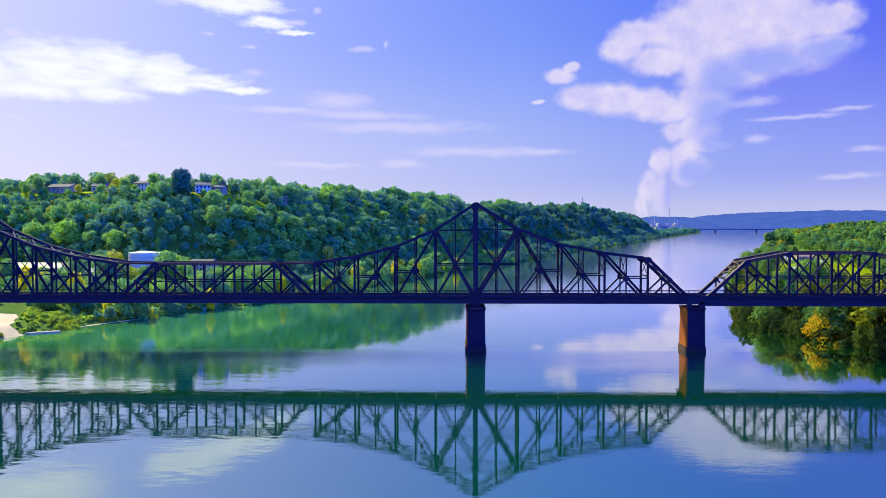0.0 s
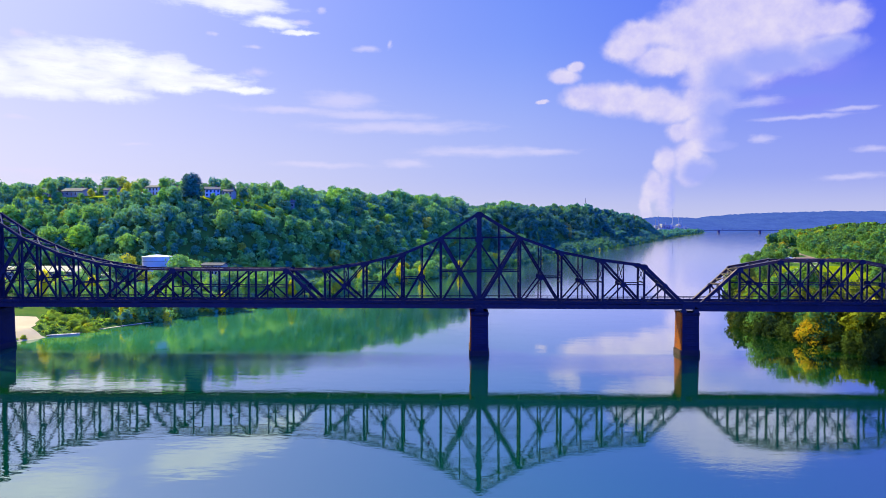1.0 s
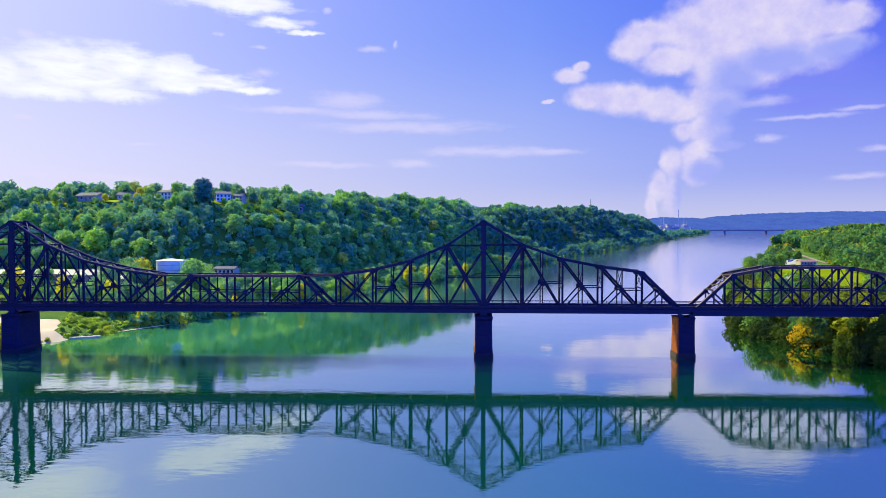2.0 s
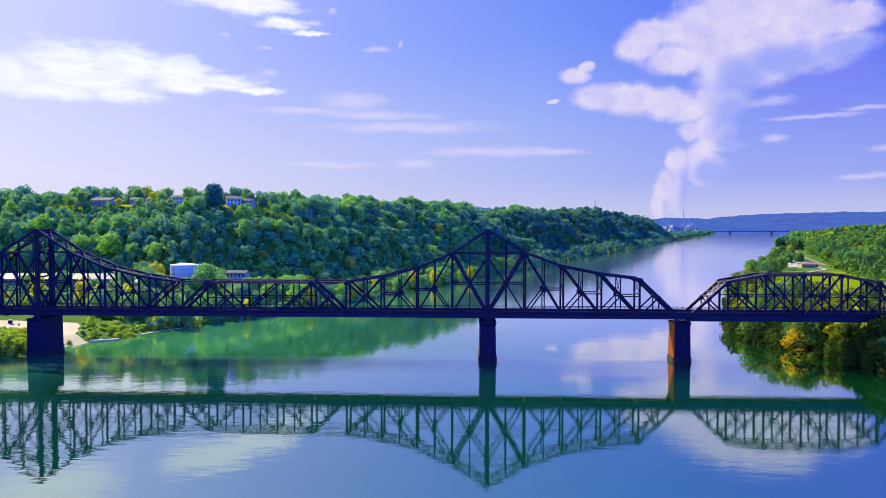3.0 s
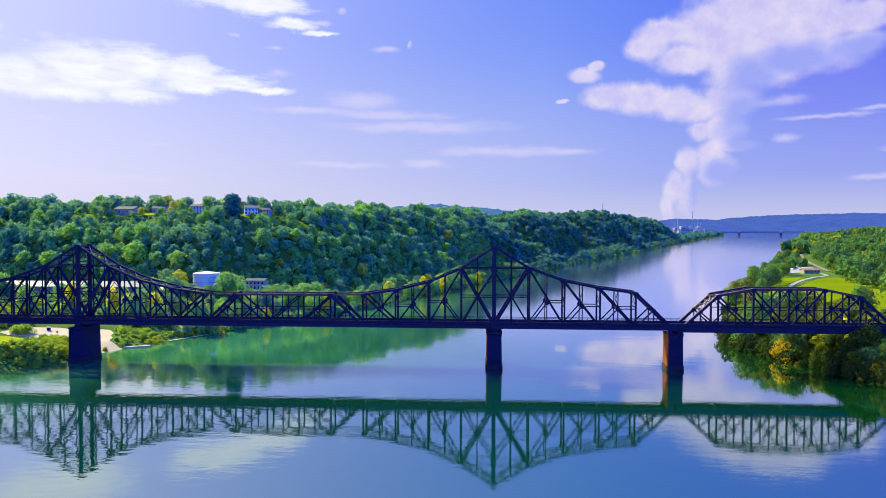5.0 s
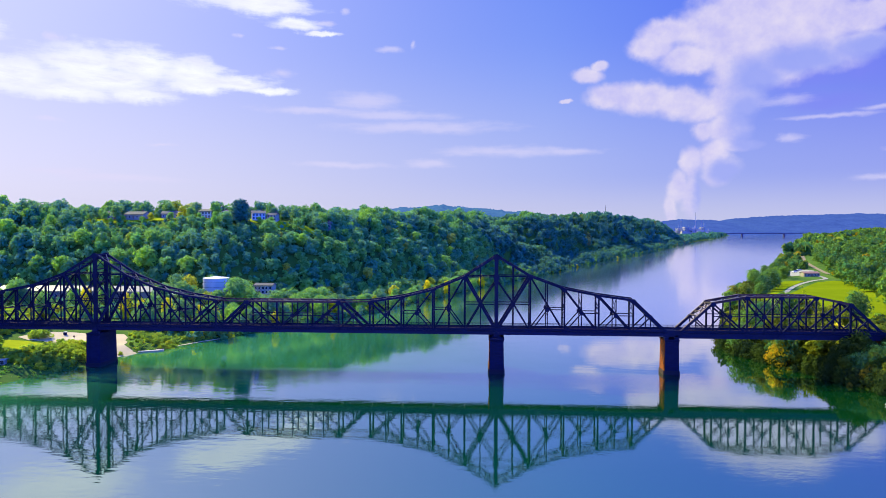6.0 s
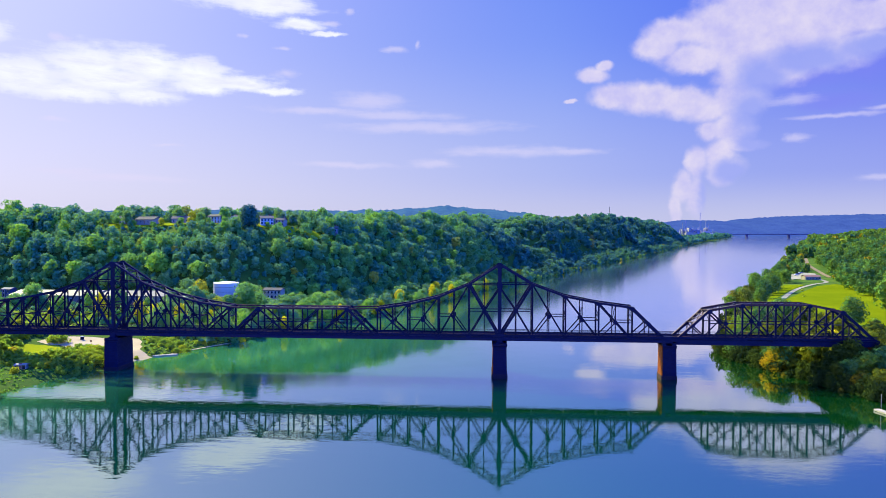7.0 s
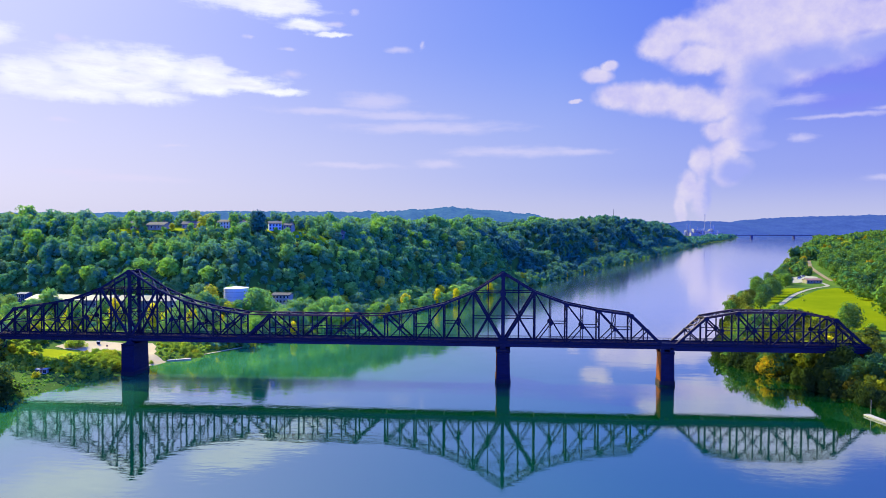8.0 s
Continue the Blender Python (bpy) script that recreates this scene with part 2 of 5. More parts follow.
def stone():
    m, g = material("pier_stone")
    pos = g.node("ShaderNodeTexCoord").outputs["Object"]
    sp = g.node("ShaderNodeSeparateXYZ", {0: pos})
    run = g.math("ADD", sp.outputs[0], sp.outputs[1])
    v = g.node("ShaderNodeCombineXYZ", {0: run, 1: sp.outputs[2]}).outputs[0]
    br = g.node("ShaderNodeTexBrick", {"Vector": v, "Color1": (0.007, 0.007, 0.028), "Color2": (0.010, 0.010, 0.038), "Mortar": (0.010, 0.008, 0.02), "Scale": 1.0,
                                       "Mortar Size": 0.035, "Brick Width": 1.5, "Row Height": 0.62, "Bias": 0.0})
    n = g.noise(0.7, 6.0, 0.65, pos).outputs[0]
    # left flank only: warm sunlight put into the stone as mottled orange
    sunlit_flank = g.math("MULTIPLY", g.range(sp.outputs[0], -2.05, -2.2), g.range(n, 0.2, 0.5))
    col = g.mix(sunlit_flank, br.outputs[0], g.mix(br.outputs["Fac"], (0.14, 0.034, 0.002), (0.05, 0.016, 0.003)))
    wet = g.range(sp.outputs[2], 1.6, 1.3, 0.0, 0.92, True)
    col = g.mix(wet, col, (0.018, 0.014, 0.022))
    h = g.math("SUBTRACT", g.noise(3.0, 5.0, 0.6, pos).outputs[0], g.math("MULTIPLY", br.outputs["Fac"], 0.8))
    p = g.node("ShaderNodeBsdfPrincipled", {"Base Color": col, "Roughness": 0.9, "Specular IOR Level": 0.1, "Normal": bump(g, h, 0.9, 0.08)})
    return finish(m, g, p.outputs[0])


M_STONE = stone()


def water_material():
    m, g = material("river_water")
    pos = g.node("ShaderNodeTexCoord").outputs["Object"]
    fine = g.noise(2.4, 3.0, 0.55, g.node("ShaderNodeVectorMath", {0: pos, 1: (0.45, 1.0, 1.0)}, operation="MULTIPLY").outputs[0]).outputs[0]
    swell = g.noise(0.09, 3.0, 0.5, g.node("ShaderNodeVectorMath", {0: pos, 1: (0.35, 1.0, 1.0)}, operation="MULTIPLY").outputs[0]).outputs[0]
    patch = g.range(g.noise(0.008, 4.0, 0.55, g.node("ShaderNodeVectorMath", {0: pos, 1: (0.35, 1.0, 1.0)}, operation="MULTIPLY").outputs[0]).outputs[0], 0.42, 0.62, 0.25, 1.0, True)
    mid = g.noise(0.45, 3.0, 0.5, g.node("ShaderNodeVectorMath", {0: pos, 1: (0.4, 1.0, 1.0)}, operation="MULTIPLY").outputs[0]).outputs[0]
    h = g.math("ADD", g.math("MULTIPLY", fine, g.math("MULTIPLY", patch, 0.0042)), g.math("MULTIPLY", swell, 0.022))
    left_chop = g.math("MULTIPLY", g.range(g.node("ShaderNodeSeparateXYZ", {0: pos}).outputs[0], 0, -75, 1.0, 2.6, True), g.range(g.node("ShaderNodeSeparateXYZ", {0: pos}).outputs[1], 10, -20, 0.5, 1.0, True))
    h = g.math("ADD", h, g.math("MULTIPLY", mid, g.math("MULTIPLY", left_chop, 0.0085)))
    nrm = bump(g, h, 1.0, 1.0)
    silt = g.math("MULTIPLY", g.range(g.node("ShaderNodeSeparateXYZ", {0: pos}).outputs[1], -28, 15, 0.0, 1.0, True), g.range(g.math("ADD", g.node("ShaderNodeSeparateXYZ", {0: pos}).outputs[0], g.math("MULTIPLY", g.noise(0.012, 4.0, 0.6, pos).outputs[0], 90.0)), -45, 75, 1.0, 0.0, True))
    murk = g.mix(g.noise(0.02, 4.0, 0.6, pos).outputs[0], (0.002, 0.042, 0.006), (0.004, 0.058, 0.009))
    # long streaks in the silt colour imitate dark tree reflections
    mirror_streak = g.noise(0.06, 4.0, 0.6, g.node("ShaderNodeVectorMath", {0: pos, 1: (1.0, 0.35, 1.0)}, operation="MULTIPLY").outputs[0]).outputs[0]
    # the near left bank's green reflection put into the water colour, joined to silt
    bank_mirror = g.math("MULTIPLY", g.range(g.math("ADD", g.node("ShaderNodeSeparateXYZ", {0: pos}).outputs[0], g.math("MULTIPLY", g.noise(0.03, 3.0, 0.6, pos).outputs[0], 40.0)), -70, -118, smooth=True), g.range(g.node("ShaderNodeSeparateXYZ", {0: pos}).outputs[1], -110, -60, smooth=True))
    silt = g.math("MAXIMUM", silt, g.math("MULTIPLY", bank_mirror, 0.75))
    murk = g.mix(silt, murk, g.mix(g.range(mirror_streak, 0.35, 0.65), (0.022, 0.115, 0.040), (0.036, 0.155, 0.056)))
    # a ruffled strip on the near side of the bridge
    yy = g.math("MULTIPLY_ADD", g.noise(0.03, 3.0, 0.5, pos).outputs[0], 8.0, g.node("ShaderNodeSeparateXYZ", {0: pos}).outputs[1])
    ruffle = g.math("MULTIPLY", g.math("MULTIPLY", g.range(yy, -28, -10, smooth=True), g.range(yy, 4, 1, smooth=True)), g.math("MULTIPLY", g.range(g.node("ShaderNodeSeparateXYZ", {0: pos}).outputs[0], 75, 45, smooth=True), g.range(g.noise(0.02, 3.0, 0.5, g.node("ShaderNodeVectorMath", {0: pos, 1: (0.4, 1.0, 1.0)}, operation="MULTIPLY").outputs[0]).outputs[0], 0.35, 0.6)))
    body = g.node("ShaderNodeBsdfDiffuse", {0: murk})
    lw = g.node("ShaderNodeFresnel", {"IOR": 1.55, "Normal": nrm}).outputs[0]
    gloss = g.node("ShaderNodeBsdfGlossy", {0: g.mix(g.range(lw, 0.22, 0.55), (0.70, 0.77, 0.85), (1.0, 0.98, 1.0)), "Roughness": g.math("ADD", g.math("MULTIPLY", ruffle, 0.15), g.math("ADD", g.range(g.node("ShaderNodeSeparateXYZ", {0: pos}).outputs[1], -15, 160, 0.008, 0.095, True), g.math("MULTIPLY", silt, 0.060))), "Normal": nrm})
    mix = g.node("ShaderNodeMixShader", {0: g.math("MULTIPLY", g.range(lw, 0.12, 0.50, 0.54, 0.97), g.range(silt, 0.0, 1.0, 1.0, 0.60)), 1: body.outputs[0], 2: gloss.outputs[0]})
    return finish(m, g, mix.outputs[0])


M_WATER = water_material()


def ground_material():
    m, g = material("undergrowth")
    pos = g.node("ShaderNodeTexCoord").outputs["Object"]
    a = g.noise(0.05, 5.0, 0.6, pos).outputs[0]
    b = g.noise(0.9, 5.0, 0.6, pos).outputs[0]
    col = g.mix(g.range(a, 0.35, 0.65), (0.030, 0.075, 0.014), (0.075, 0.125, 0.016))
    col = g.mix(g.range(b, 0.55, 0.75), col, (0.085, 0.085, 0.022))
    p = g.node("ShaderNodeBsdfPrincipled", {"Base Color": col, "Roughness": 0.95, "Specular IOR Level": 0.02, "Normal": bump(g, b, 0.8, 0.3)})
    return finish(m, g, p.outputs[0])


M_GROUND = ground_material()


# ================= building helpers =================
def part(name, bm, mat, parent=None, label="", smooth=False):
    me = bpy.data.meshes.new(name)
    bm.normal_update()
    bm.to_mesh(me)
    bm.free()
    me.materials.append(mat)
    if smooth:
        me.shade_smooth()
    ob = new(name, me)
    if parent is not None:
        ob.parent = parent
    if label:
        tagged(ob, label)
    return ob


def child(name, me, parent, label="", m=None):
    """One more object on a mesh that is already there."""
    ob = new(name, me)
    ob.parent = parent
    if m is not None:
        ob.matrix_local = m
    if label:
        tagged(ob, label)
    return ob


def thing(name, label, category, m=None, group="", kind=""):
    ob = tagged(new(name), label, category, group, kind)
    if m is not None:
        ob.matrix_basis = m
    return ob


def box(bm, x0, x1, y0, y1, z0, z1, bevel=0.0):
    m = Matrix.LocRotScale(((x0 + x1) / 2, (y0 + y1) / 2, (z0 + z1) / 2), None, (abs(x1 - x0), abs(y1 - y0), abs(z1 - z0)))
    vs = bmesh.ops.create_cube(bm, size=1, matrix=m)["verts"]
    if bevel:
        es = {e for v in vs for e in v.link_edges}
        bmesh.ops.bevel(bm, geom=list(es), offset=bevel, segments=1, affect="EDGES", profile=0.5)
    return bm


def boxes(*items):
    bm = bmesh.new()
    for it in items:
        box(bm, *it)
    return bm


def sheet(name, verts, faces, mat, tint=None, smooth=False):
    """A mesh from arrays, for what is too large for bmesh."""
    me = bpy.data.meshes.new(name)
    verts, faces = np.asarray(verts, np.float32), np.asarray(faces, np.int32)
    n, k = faces.shape
    me.vertices.add(len(verts))
    me.vertices.foreach_set("co", verts.ravel())
    me.loops.add(n * k)
    me.loops.foreach_set("vertex_index", faces.ravel())
    me.polygons.add(n)
    me.polygons.foreach_set("loop_start", np.arange(0, n * k, k, dtype=np.int32))
    me.polygons.foreach_set("loop_total", np.full(n, k, np.int32))
    me.update(calc_edges=True)
    if tint is not None:
        at = me.attributes.new("tint", "FLOAT", "FACE")
        at.data.foreach_set("value", np.asarray(tint, np.float32))
    me.materials.append(mat)
    if smooth:
        me.shade_smooth()
    return me


# ================= the lie of the land =================
LEFT_Y = [-600, -46, -20, -8, 11, 20, 35, 55, 72, 93, 119, 147, 236, 321, 430, 632, 920, 1578, 2924, 5000]
LEFT_X = [-200, -149, -144, -137, -134, -130, -122, -110, -101, -88, -73, -59, -24, 9, 56, 131, 260, 519, 1109, 1900]
RIGHT_Y = [-600, -100, -44, -32, -23, -10, 0, 17, 31, 55, 110, 207, 270, 484, 792, 1267, 1914, 2969, 5000]
RIGHT_X = [200, 122, 113, 110, 107, 101, 99, 92, 87, 90, 112, 143, 176, 284, 431, 656, 979, 1466, 2500]
HILL_L = [(-900, 230), (-400, 165), (-260, 150), (-152, 134), (-92, 172), (-30, 285), (42, 480), (112, 690), (250, 1000), (470, 1500), (540, 1680), (590, 1800), (400, 2080)]
HILL_R = [(190, -400), (150, -60), (178, 55), (224, 204), (277, 330), (305, 395), (330, 456), (371, 563), (420, 682), (710, 1260), (1060, 1950), (1560, 2950)]


def side_of(line, x, y):
    """Signed distance from a line of points, positive to its left, and the way along it."""
    best, sgn, along, run = np.full(x.shape, 1e9), np.zeros(x.shape), np.zeros(x.shape), 0.0
    for (ax, ay), (bx, by) in zip(line, line[1:]):
        dx, dy = bx - ax, by - ay
        length = math.hypot(dx, dy)
        k = np.clip(((x - ax) * dx + (y - ay) * dy) / length ** 2, 0, 1)
        d = np.hypot(x - ax - k * dx, y - ay - k * dy)
        s = np.sign(dx * (y - ay) - dy * (x - ax))
        m = d < best - 1e-6
        best, sgn, along = np.where(m, d, best), np.where(m, s, sgn), np.where(m, run + k * length, along)
        run += length
    return best * sgn, along


def ease(v, a, b):
    k = np.clip((v - a) / (b - a), 0, 1)
    return k * k * (3 - 2 * k)


def rough_noise(x, y, s):
    return (np.sin(x / s * 1.7 + 1.3 * np.sin(y / s * 1.1)) + np.sin(y / s * 1.9 + 1.7 * np.sin(x / s * 0.9 + 2)) + np.sin((x + y) / s * 3.1) * 0.5) / 2.5


def land(x, y):
    """Height of the ground."""
    x, y = np.asarray(x, float), np.asarray(y, float)
    dl = (np.interp(y, LEFT_Y, LEFT_X) - x) * 0.88
    dr = (x - np.interp(y, RIGHT_Y, RIGHT_X)) * 0.88
    d = np.maximum(dl, dr)
    z = np.where(d < 0, np.maximum(-4.0, d * 0.35), 2.2 * ease(d, 0, 9) + 1.8 * ease(d, 8, 45))
    z = z + np.where(dl > 0, 5.0 * ease(dl, 30, 75), 0)
    h, s = side_of(HILL_L, x, y)
    spur = ease(s, 900, 1100) * ease(h, 3, 30) * (20 * np.sin(s / 52.0) + 10 * np.sin(s / 23.0 + 1.0)) * (1 - 0.5 * ease(s, 2150, 2300))
    h = h + spur
    ridge = np.interp(s, [0, 500, 760, 900, 1100, 1500, 1900, 2200, 2440, 2620, 2780], [48, 48, 48, 44.5, 43, 47, 58, 63, 63, 56, 30])
    wide = 58 + 75 * ease(s, 1700, 2300)
    ridge = ridge + 1.8 * rough_noise(x, y, 130.0)
    z = z + np.where(h > 0, ridge * (0.54 * ease(h, -6, 0.42 * wide) + 0.36 * ease(h, 0.26 * wide, 1.08 * wide) + 0.03 * ease(h, 60, 90) - 0.15 * ease(h, 84, 112) - 0.08 * ease(h, 112, 300)), 0)
    q, s2 = side_of(HILL_R, x, y)
    z = z + np.where(q < 0, (18 + 3.5 * rough_noise(x, y, 90.0)) * ease(-q, 0, 120) + 1.5 * ease(-q, 120, 420), 0) * (1 - ease(y, 2500, 3000))
    return z


def coords(stops):
    out = []
    for a, b, step in stops:
        out += list(np.arange(a, b, step))
    return np.array(out + [stops[-1][1]])


gx = coords([(-2600, -500, 60), (-500, -300, 12), (-300, 380, 5), (380, 800, 14), (800, 3600, 60)])
gy = coords([(-900, -160, 30), (-160, 420, 5), (420, 1000, 14), (1000, 2000, 30), (2000, 4950, 80)])
X, Y = np.meshgrid(gx, gy)
Z = land(X, Y)
nx, ny = len(gx), len(gy)
ii = (np.arange(ny - 1)[:, None] * nx + np.arange(nx - 1)[None, :]).ravel()
ground = new("ground", sheet("ground", np.stack([X, Y, Z], -1).reshape(-1, 3), np.stack([ii, ii + 1, ii + nx + 1, ii + nx], 1), M_GROUND, smooth=True))
tagged(ground, "wooded river valley floor and hillsides with dark undergrowth", "ground", kind="structure")

bm = bmesh.new()
bmesh.ops.create_grid(bm, x_segments=1, y_segments=1, size=1, matrix=Matrix.Translation((400, 1900, 0)) @ Matrix.Diagonal((3000, 3000, 1, 1)))
tagged(part("water", bm, M_WATER), "calm blue-green river water mirroring sky and bridge", "river", kind="structure")


# ================= foliage =================
def leaf_cloud(rng, lobes, per_lobe, size, squash=0.8):
    """Small ragged leaf sprays over lobes (centre, radius): vertices and quads."""
    centres = np.repeat(np.array([l[0] for l in lobes]), per_lobe, 0)
    radii = np.repeat(np.array([l[1] for l in lobes]), per_lobe)
    n = len(centres)
    d = rng.normal(size=(n, 3))
    d[:, 2] += 0.35
    d /= np.linalg.norm(d, axis=1)[:, None]
    r = radii * (0.50 + 0.58 * rng.random(n) ** 0.7)
    p = centres + d * r[:, None] * np.array([1, 1, squash])
    nrm = d + rng.normal(size=(n, 3)) * 0.30
    nrm /= np.linalg.norm(nrm, axis=1)[:, None]
    a = np.cross(nrm, rng.normal(size=(n, 3)))
    a /= np.linalg.norm(a, axis=1)[:, None]
    b = np.cross(nrm, a)
    s = size * (0.6 + 0.8 * rng.random(n))[:, None]
    tri = np.stack([p - a * s * 1.1 - b * s * 0.45, p + a * s * 1.1 - b * s * 0.45, p + b * s * 1.15 + a * s * rng.uniform(-0.5, 0.5, (n, 1))], 1)
    tri += rng.normal(size=tri.shape) * size * 0.15
    return tri.reshape(-1, 3), np.arange(n * 3).reshape(n, 3)


def crown_lobes(rng, height, width, count, low=0.3):
    """Lobes of a crown that stands on the ground at the origin."""
    out = []
    for i in range(count):
        k = (i + 0.5) / count
        z = height * (low + (0.93 - low) * k)
        t = (z / height - low) / (1 - low)
        reach = width * 0.5 * math.sqrt(max(0.06, 1 - (1.5 * t - 0.55) ** 2)) * 0.75
        a = i * 2.4 + rng.random() * 0.9
        q = reach * (0.35 + 0.65 * rng.random()) if i < count - 1 else 0.1
        out.append(((q * math.cos(a), q * math.sin(a), z), width * (0.21 + 0.13 * rng.random())))
    return out


def tube(bm, a, b, ra, rb, sides=7):
    a, b = Vector(a), Vector(b)
    m = Matrix.Translation((a + b) / 2) @ (b - a).to_track_quat("Z", "Y").to_matrix().to_4x4()
    bmesh.ops.create_cone(bm, cap_ends=True, segments=sides, radius1=ra, radius2=rb, depth=(b - a).length, matrix=m)


def tree_meshes(seed, height, width, lobes, per_lobe, size, mat, low=0.3):
    rng = np.random.default_rng(seed)
    ls = crown_lobes(rng, height, width, lobes, low)
    v, f = leaf_cloud(rng, ls, per_lobe, size)
    crown = sheet("crown", v, f, mat, np.zeros(len(f)))
    bm = bmesh.new()
    r = 0.022 * height
    tube(bm, (0, 0, -0.6), (0, 0, height * 0.35), r * 1.3, r)
    tube(bm, (0, 0, height * 0.35), (0.02 * width, 0, height * 0.75), r, r * 0.4)
    for c, _ in ls[:: max(1, len(ls) // 6)]:
        tube(bm, (0, 0, height * low), (c[0] * 0.9, c[1] * 0.9, c[2]), r * 0.5, r * 0.15, 5)
    me = bpy.data.meshes.new("trunk")
    bm.to_mesh(me)
    bm.free()
    me.materials.append(M_BARK)
    return me, crown


KINDS = {}
for i in range(4):
    KINDS["green", i] = tree_meshes(10 + i, 13.0, 9.5 + i * 0.8, 17, 100, 0.46, M_TREE_BELT)
    KINDS["warm", i] = tree_meshes(30 + i, 11.0, 9.0 + i * 0.7, 16, 115, 0.37, M_TREE_WARM, 0.16)
for i in range(3):
    KINDS["light", i] = tree_meshes(110 + i, 13.0, 10.0 + i * 0.6, 20, 120, 0.42, M_TREE_LIGHT, 0.14)
    KINDS["thicket", i] = tree_meshes(120 + i, 10.5, 8.0 + i * 0.5, 18, 170, 0.30, M_SHRUB, 0.06)
    KINDS["oak", i] = tree_meshes(100 + i, 14.0, 13.0 + i * 0.5, 26, 150, 0.50, M_OAK, 0.12)
    KINDS["gold", i] = tree_meshes(50 + i, 6.5, 7.5, 13, 150, 0.25, M_GOLD, 0.1)
    KINDS["bush", i] = tree_meshes(60 + i, 3.2, 5.5, 10, 100, 0.25, M_BUSH, 0.06)
    KINDS["shrub", i] = tree_meshes(70 + i, 4.2, 6.0, 11, 110, 0.26, M_SHRUB, 0.04)
    KINDS["yellow", i] = tree_meshes(80 + i, 6.5, 6.0, 12, 80, 0.36, M_YELLOW, 0.12)
    KINDS["leafy", i] = tree_meshes(90 + i, 13.0, 10.0 + i * 0.8, 17, 112, 0.41, M_TREE_RIGHT, 0.16)
LABELS = {"thicket": ("tall green thicket against the bridge, shade put into its colour", "bush"), "light": ("bright yellow-green tree at the foot of the bluff", "tree"), "oak": ("tall dark round-crowned tree standing above the ridge", "tree"), "leafy": ("sunlit green tree by the meadow and the river", "tree"), "shrub": ("green shrub overhanging the water, shade put into its colour", "bush"), "yellow": ("bright yellow-leaved tree among the green belt", "tree"), "green": ("leafy green riverside tree in full summer crown", "tree"), "warm": ("yellow-green tree beginning to turn on the river bank", "tree"),
          "gold": ("golden orange autumn tree by the water", "tree"), "bush": ("low yellow-green bush on the bank", "bush")}
rnd = random.Random(5)


def plant(kind, x, y, scale=1.0, tall=1.0, z=None, group="trees on the river bank"):
    label, cat = LABELS[kind]
    trunk, crown = KINDS[kind, rnd.randrange(3)]
    s = scale * rnd.uniform(0.85, 1.15)
    z = float(land(x, y)) if z is None else z
    ob = thing("bush" if kind in ("bush", "shrub", "thicket") else "tree", label, cat, Matrix.LocRotScale((x, y, z - 0.1), Euler((0, 0, rnd.uniform(0, 6.28))), (s, s, s * tall)), group)
    child("trunk", trunk, ob)
    child("crown", crown, ob)
    return ob


def forest(name, label, spots, height, lobes, per_lobe, size, mat, seed):
    """A wood of many trees as one mesh."""
    rng = np.random.default_rng(seed)
    protos = [leaf_cloud(rng, crown_lobes(rng, 1.0, 0.78, lobes, 0.25), per_lobe, size / height) for _ in range(7)]
    V, F, T, base = [], [], [], 0
    for x, y, z in spots:
        v, f = protos[rng.integers(7)]
        h = height * (0.60 + 0.70 * rng.random() ** 1.5) * (1 + 0.28 * float(rough_noise(x + 40, y, 21.0)))
        a = rng.random() * 6.283
        w = h * (0.85 + 0.4 * rng.random())
        c, s = math.cos(a), math.sin(a)
        V.append(np.stack([x + (v[:, 0] * c - v[:, 1] * s) * w, y + (v[:, 0] * s + v[:, 1] * c) * w, z + v[:, 2] * h - 1], 1))
        F.append(f + base)
        base += len(v)
        T.append(np.full(len(f), (0.62 * rng.random() + 0.19 * (1 + float(rough_noise(x, y, 38.0)))) % 1.0))
    me = sheet(name, np.concatenate(V), np.concatenate(F), mat, np.concatenate(T))
    return tagged(new(name, me), label, "woods", kind="stuff")


def scatter(seed, x0, x1, y0, y1, step, keep):
    rng = np.random.default_rng(seed)
    x, y = np.meshgrid(np.arange(x0, x1, step), np.arange(y0, y1, step))
    x = (x + rng.uniform(-0.45, 0.45, x.shape) * step).ravel()
    y = (y + rng.uniform(-0.45, 0.45, y.shape) * step).ravel()
    m = keep(x, y)
    x, y = x[m], y[m]
    return np.stack([x, y, land(x, y)], 1)


def in_view(x, y):
    k = (x + 4) / (y + 240)
    return (k > -0.86) & (k < 0.80)


def on_left_hill(lo, hi):
    return lambda x, y: (lambda h: (h > lo) & (h < hi))(side_of(HILL_L, x, y)[0]) & in_view(x, y)


def clear_of_houses(x, y):
    return ~((y > 184) & (y < 224) & (x > -262) & (x < -104) & ~((x > -128) & ((y < 209) | (y > 219))))


forest("hillside_woods", "dense green deciduous woods on the steep hillside",
       scatter(1, -420, 60, 130, 420, 6.2, lambda x, y: on_left_hill(40, 130)(x, y) & clear_of_houses(x, y)), 9.3, 11, 42, 0.52, M_TREE, 71)
forest("hillside_woods", "smaller dense trees clinging to the cliff below the crest",
       scatter(35, -420, 60, 130, 420, 5.4, lambda x, y: on_left_hill(2, 40)(x, y) & clear_of_houses(x, y)), 6.8, 10, 36, 0.46, M_TREE, 105)
forest("hillside_woods", "large round-crowned trees along the crest of the bluff",
       scatter(31, -130, 330, 190, 1000, 14.0, lambda x, y: on_left_hill(34, 92)(x, y) & (y < 760) & (y > 250)), 12.0, 16, 90, 0.52, M_TREE, 101)
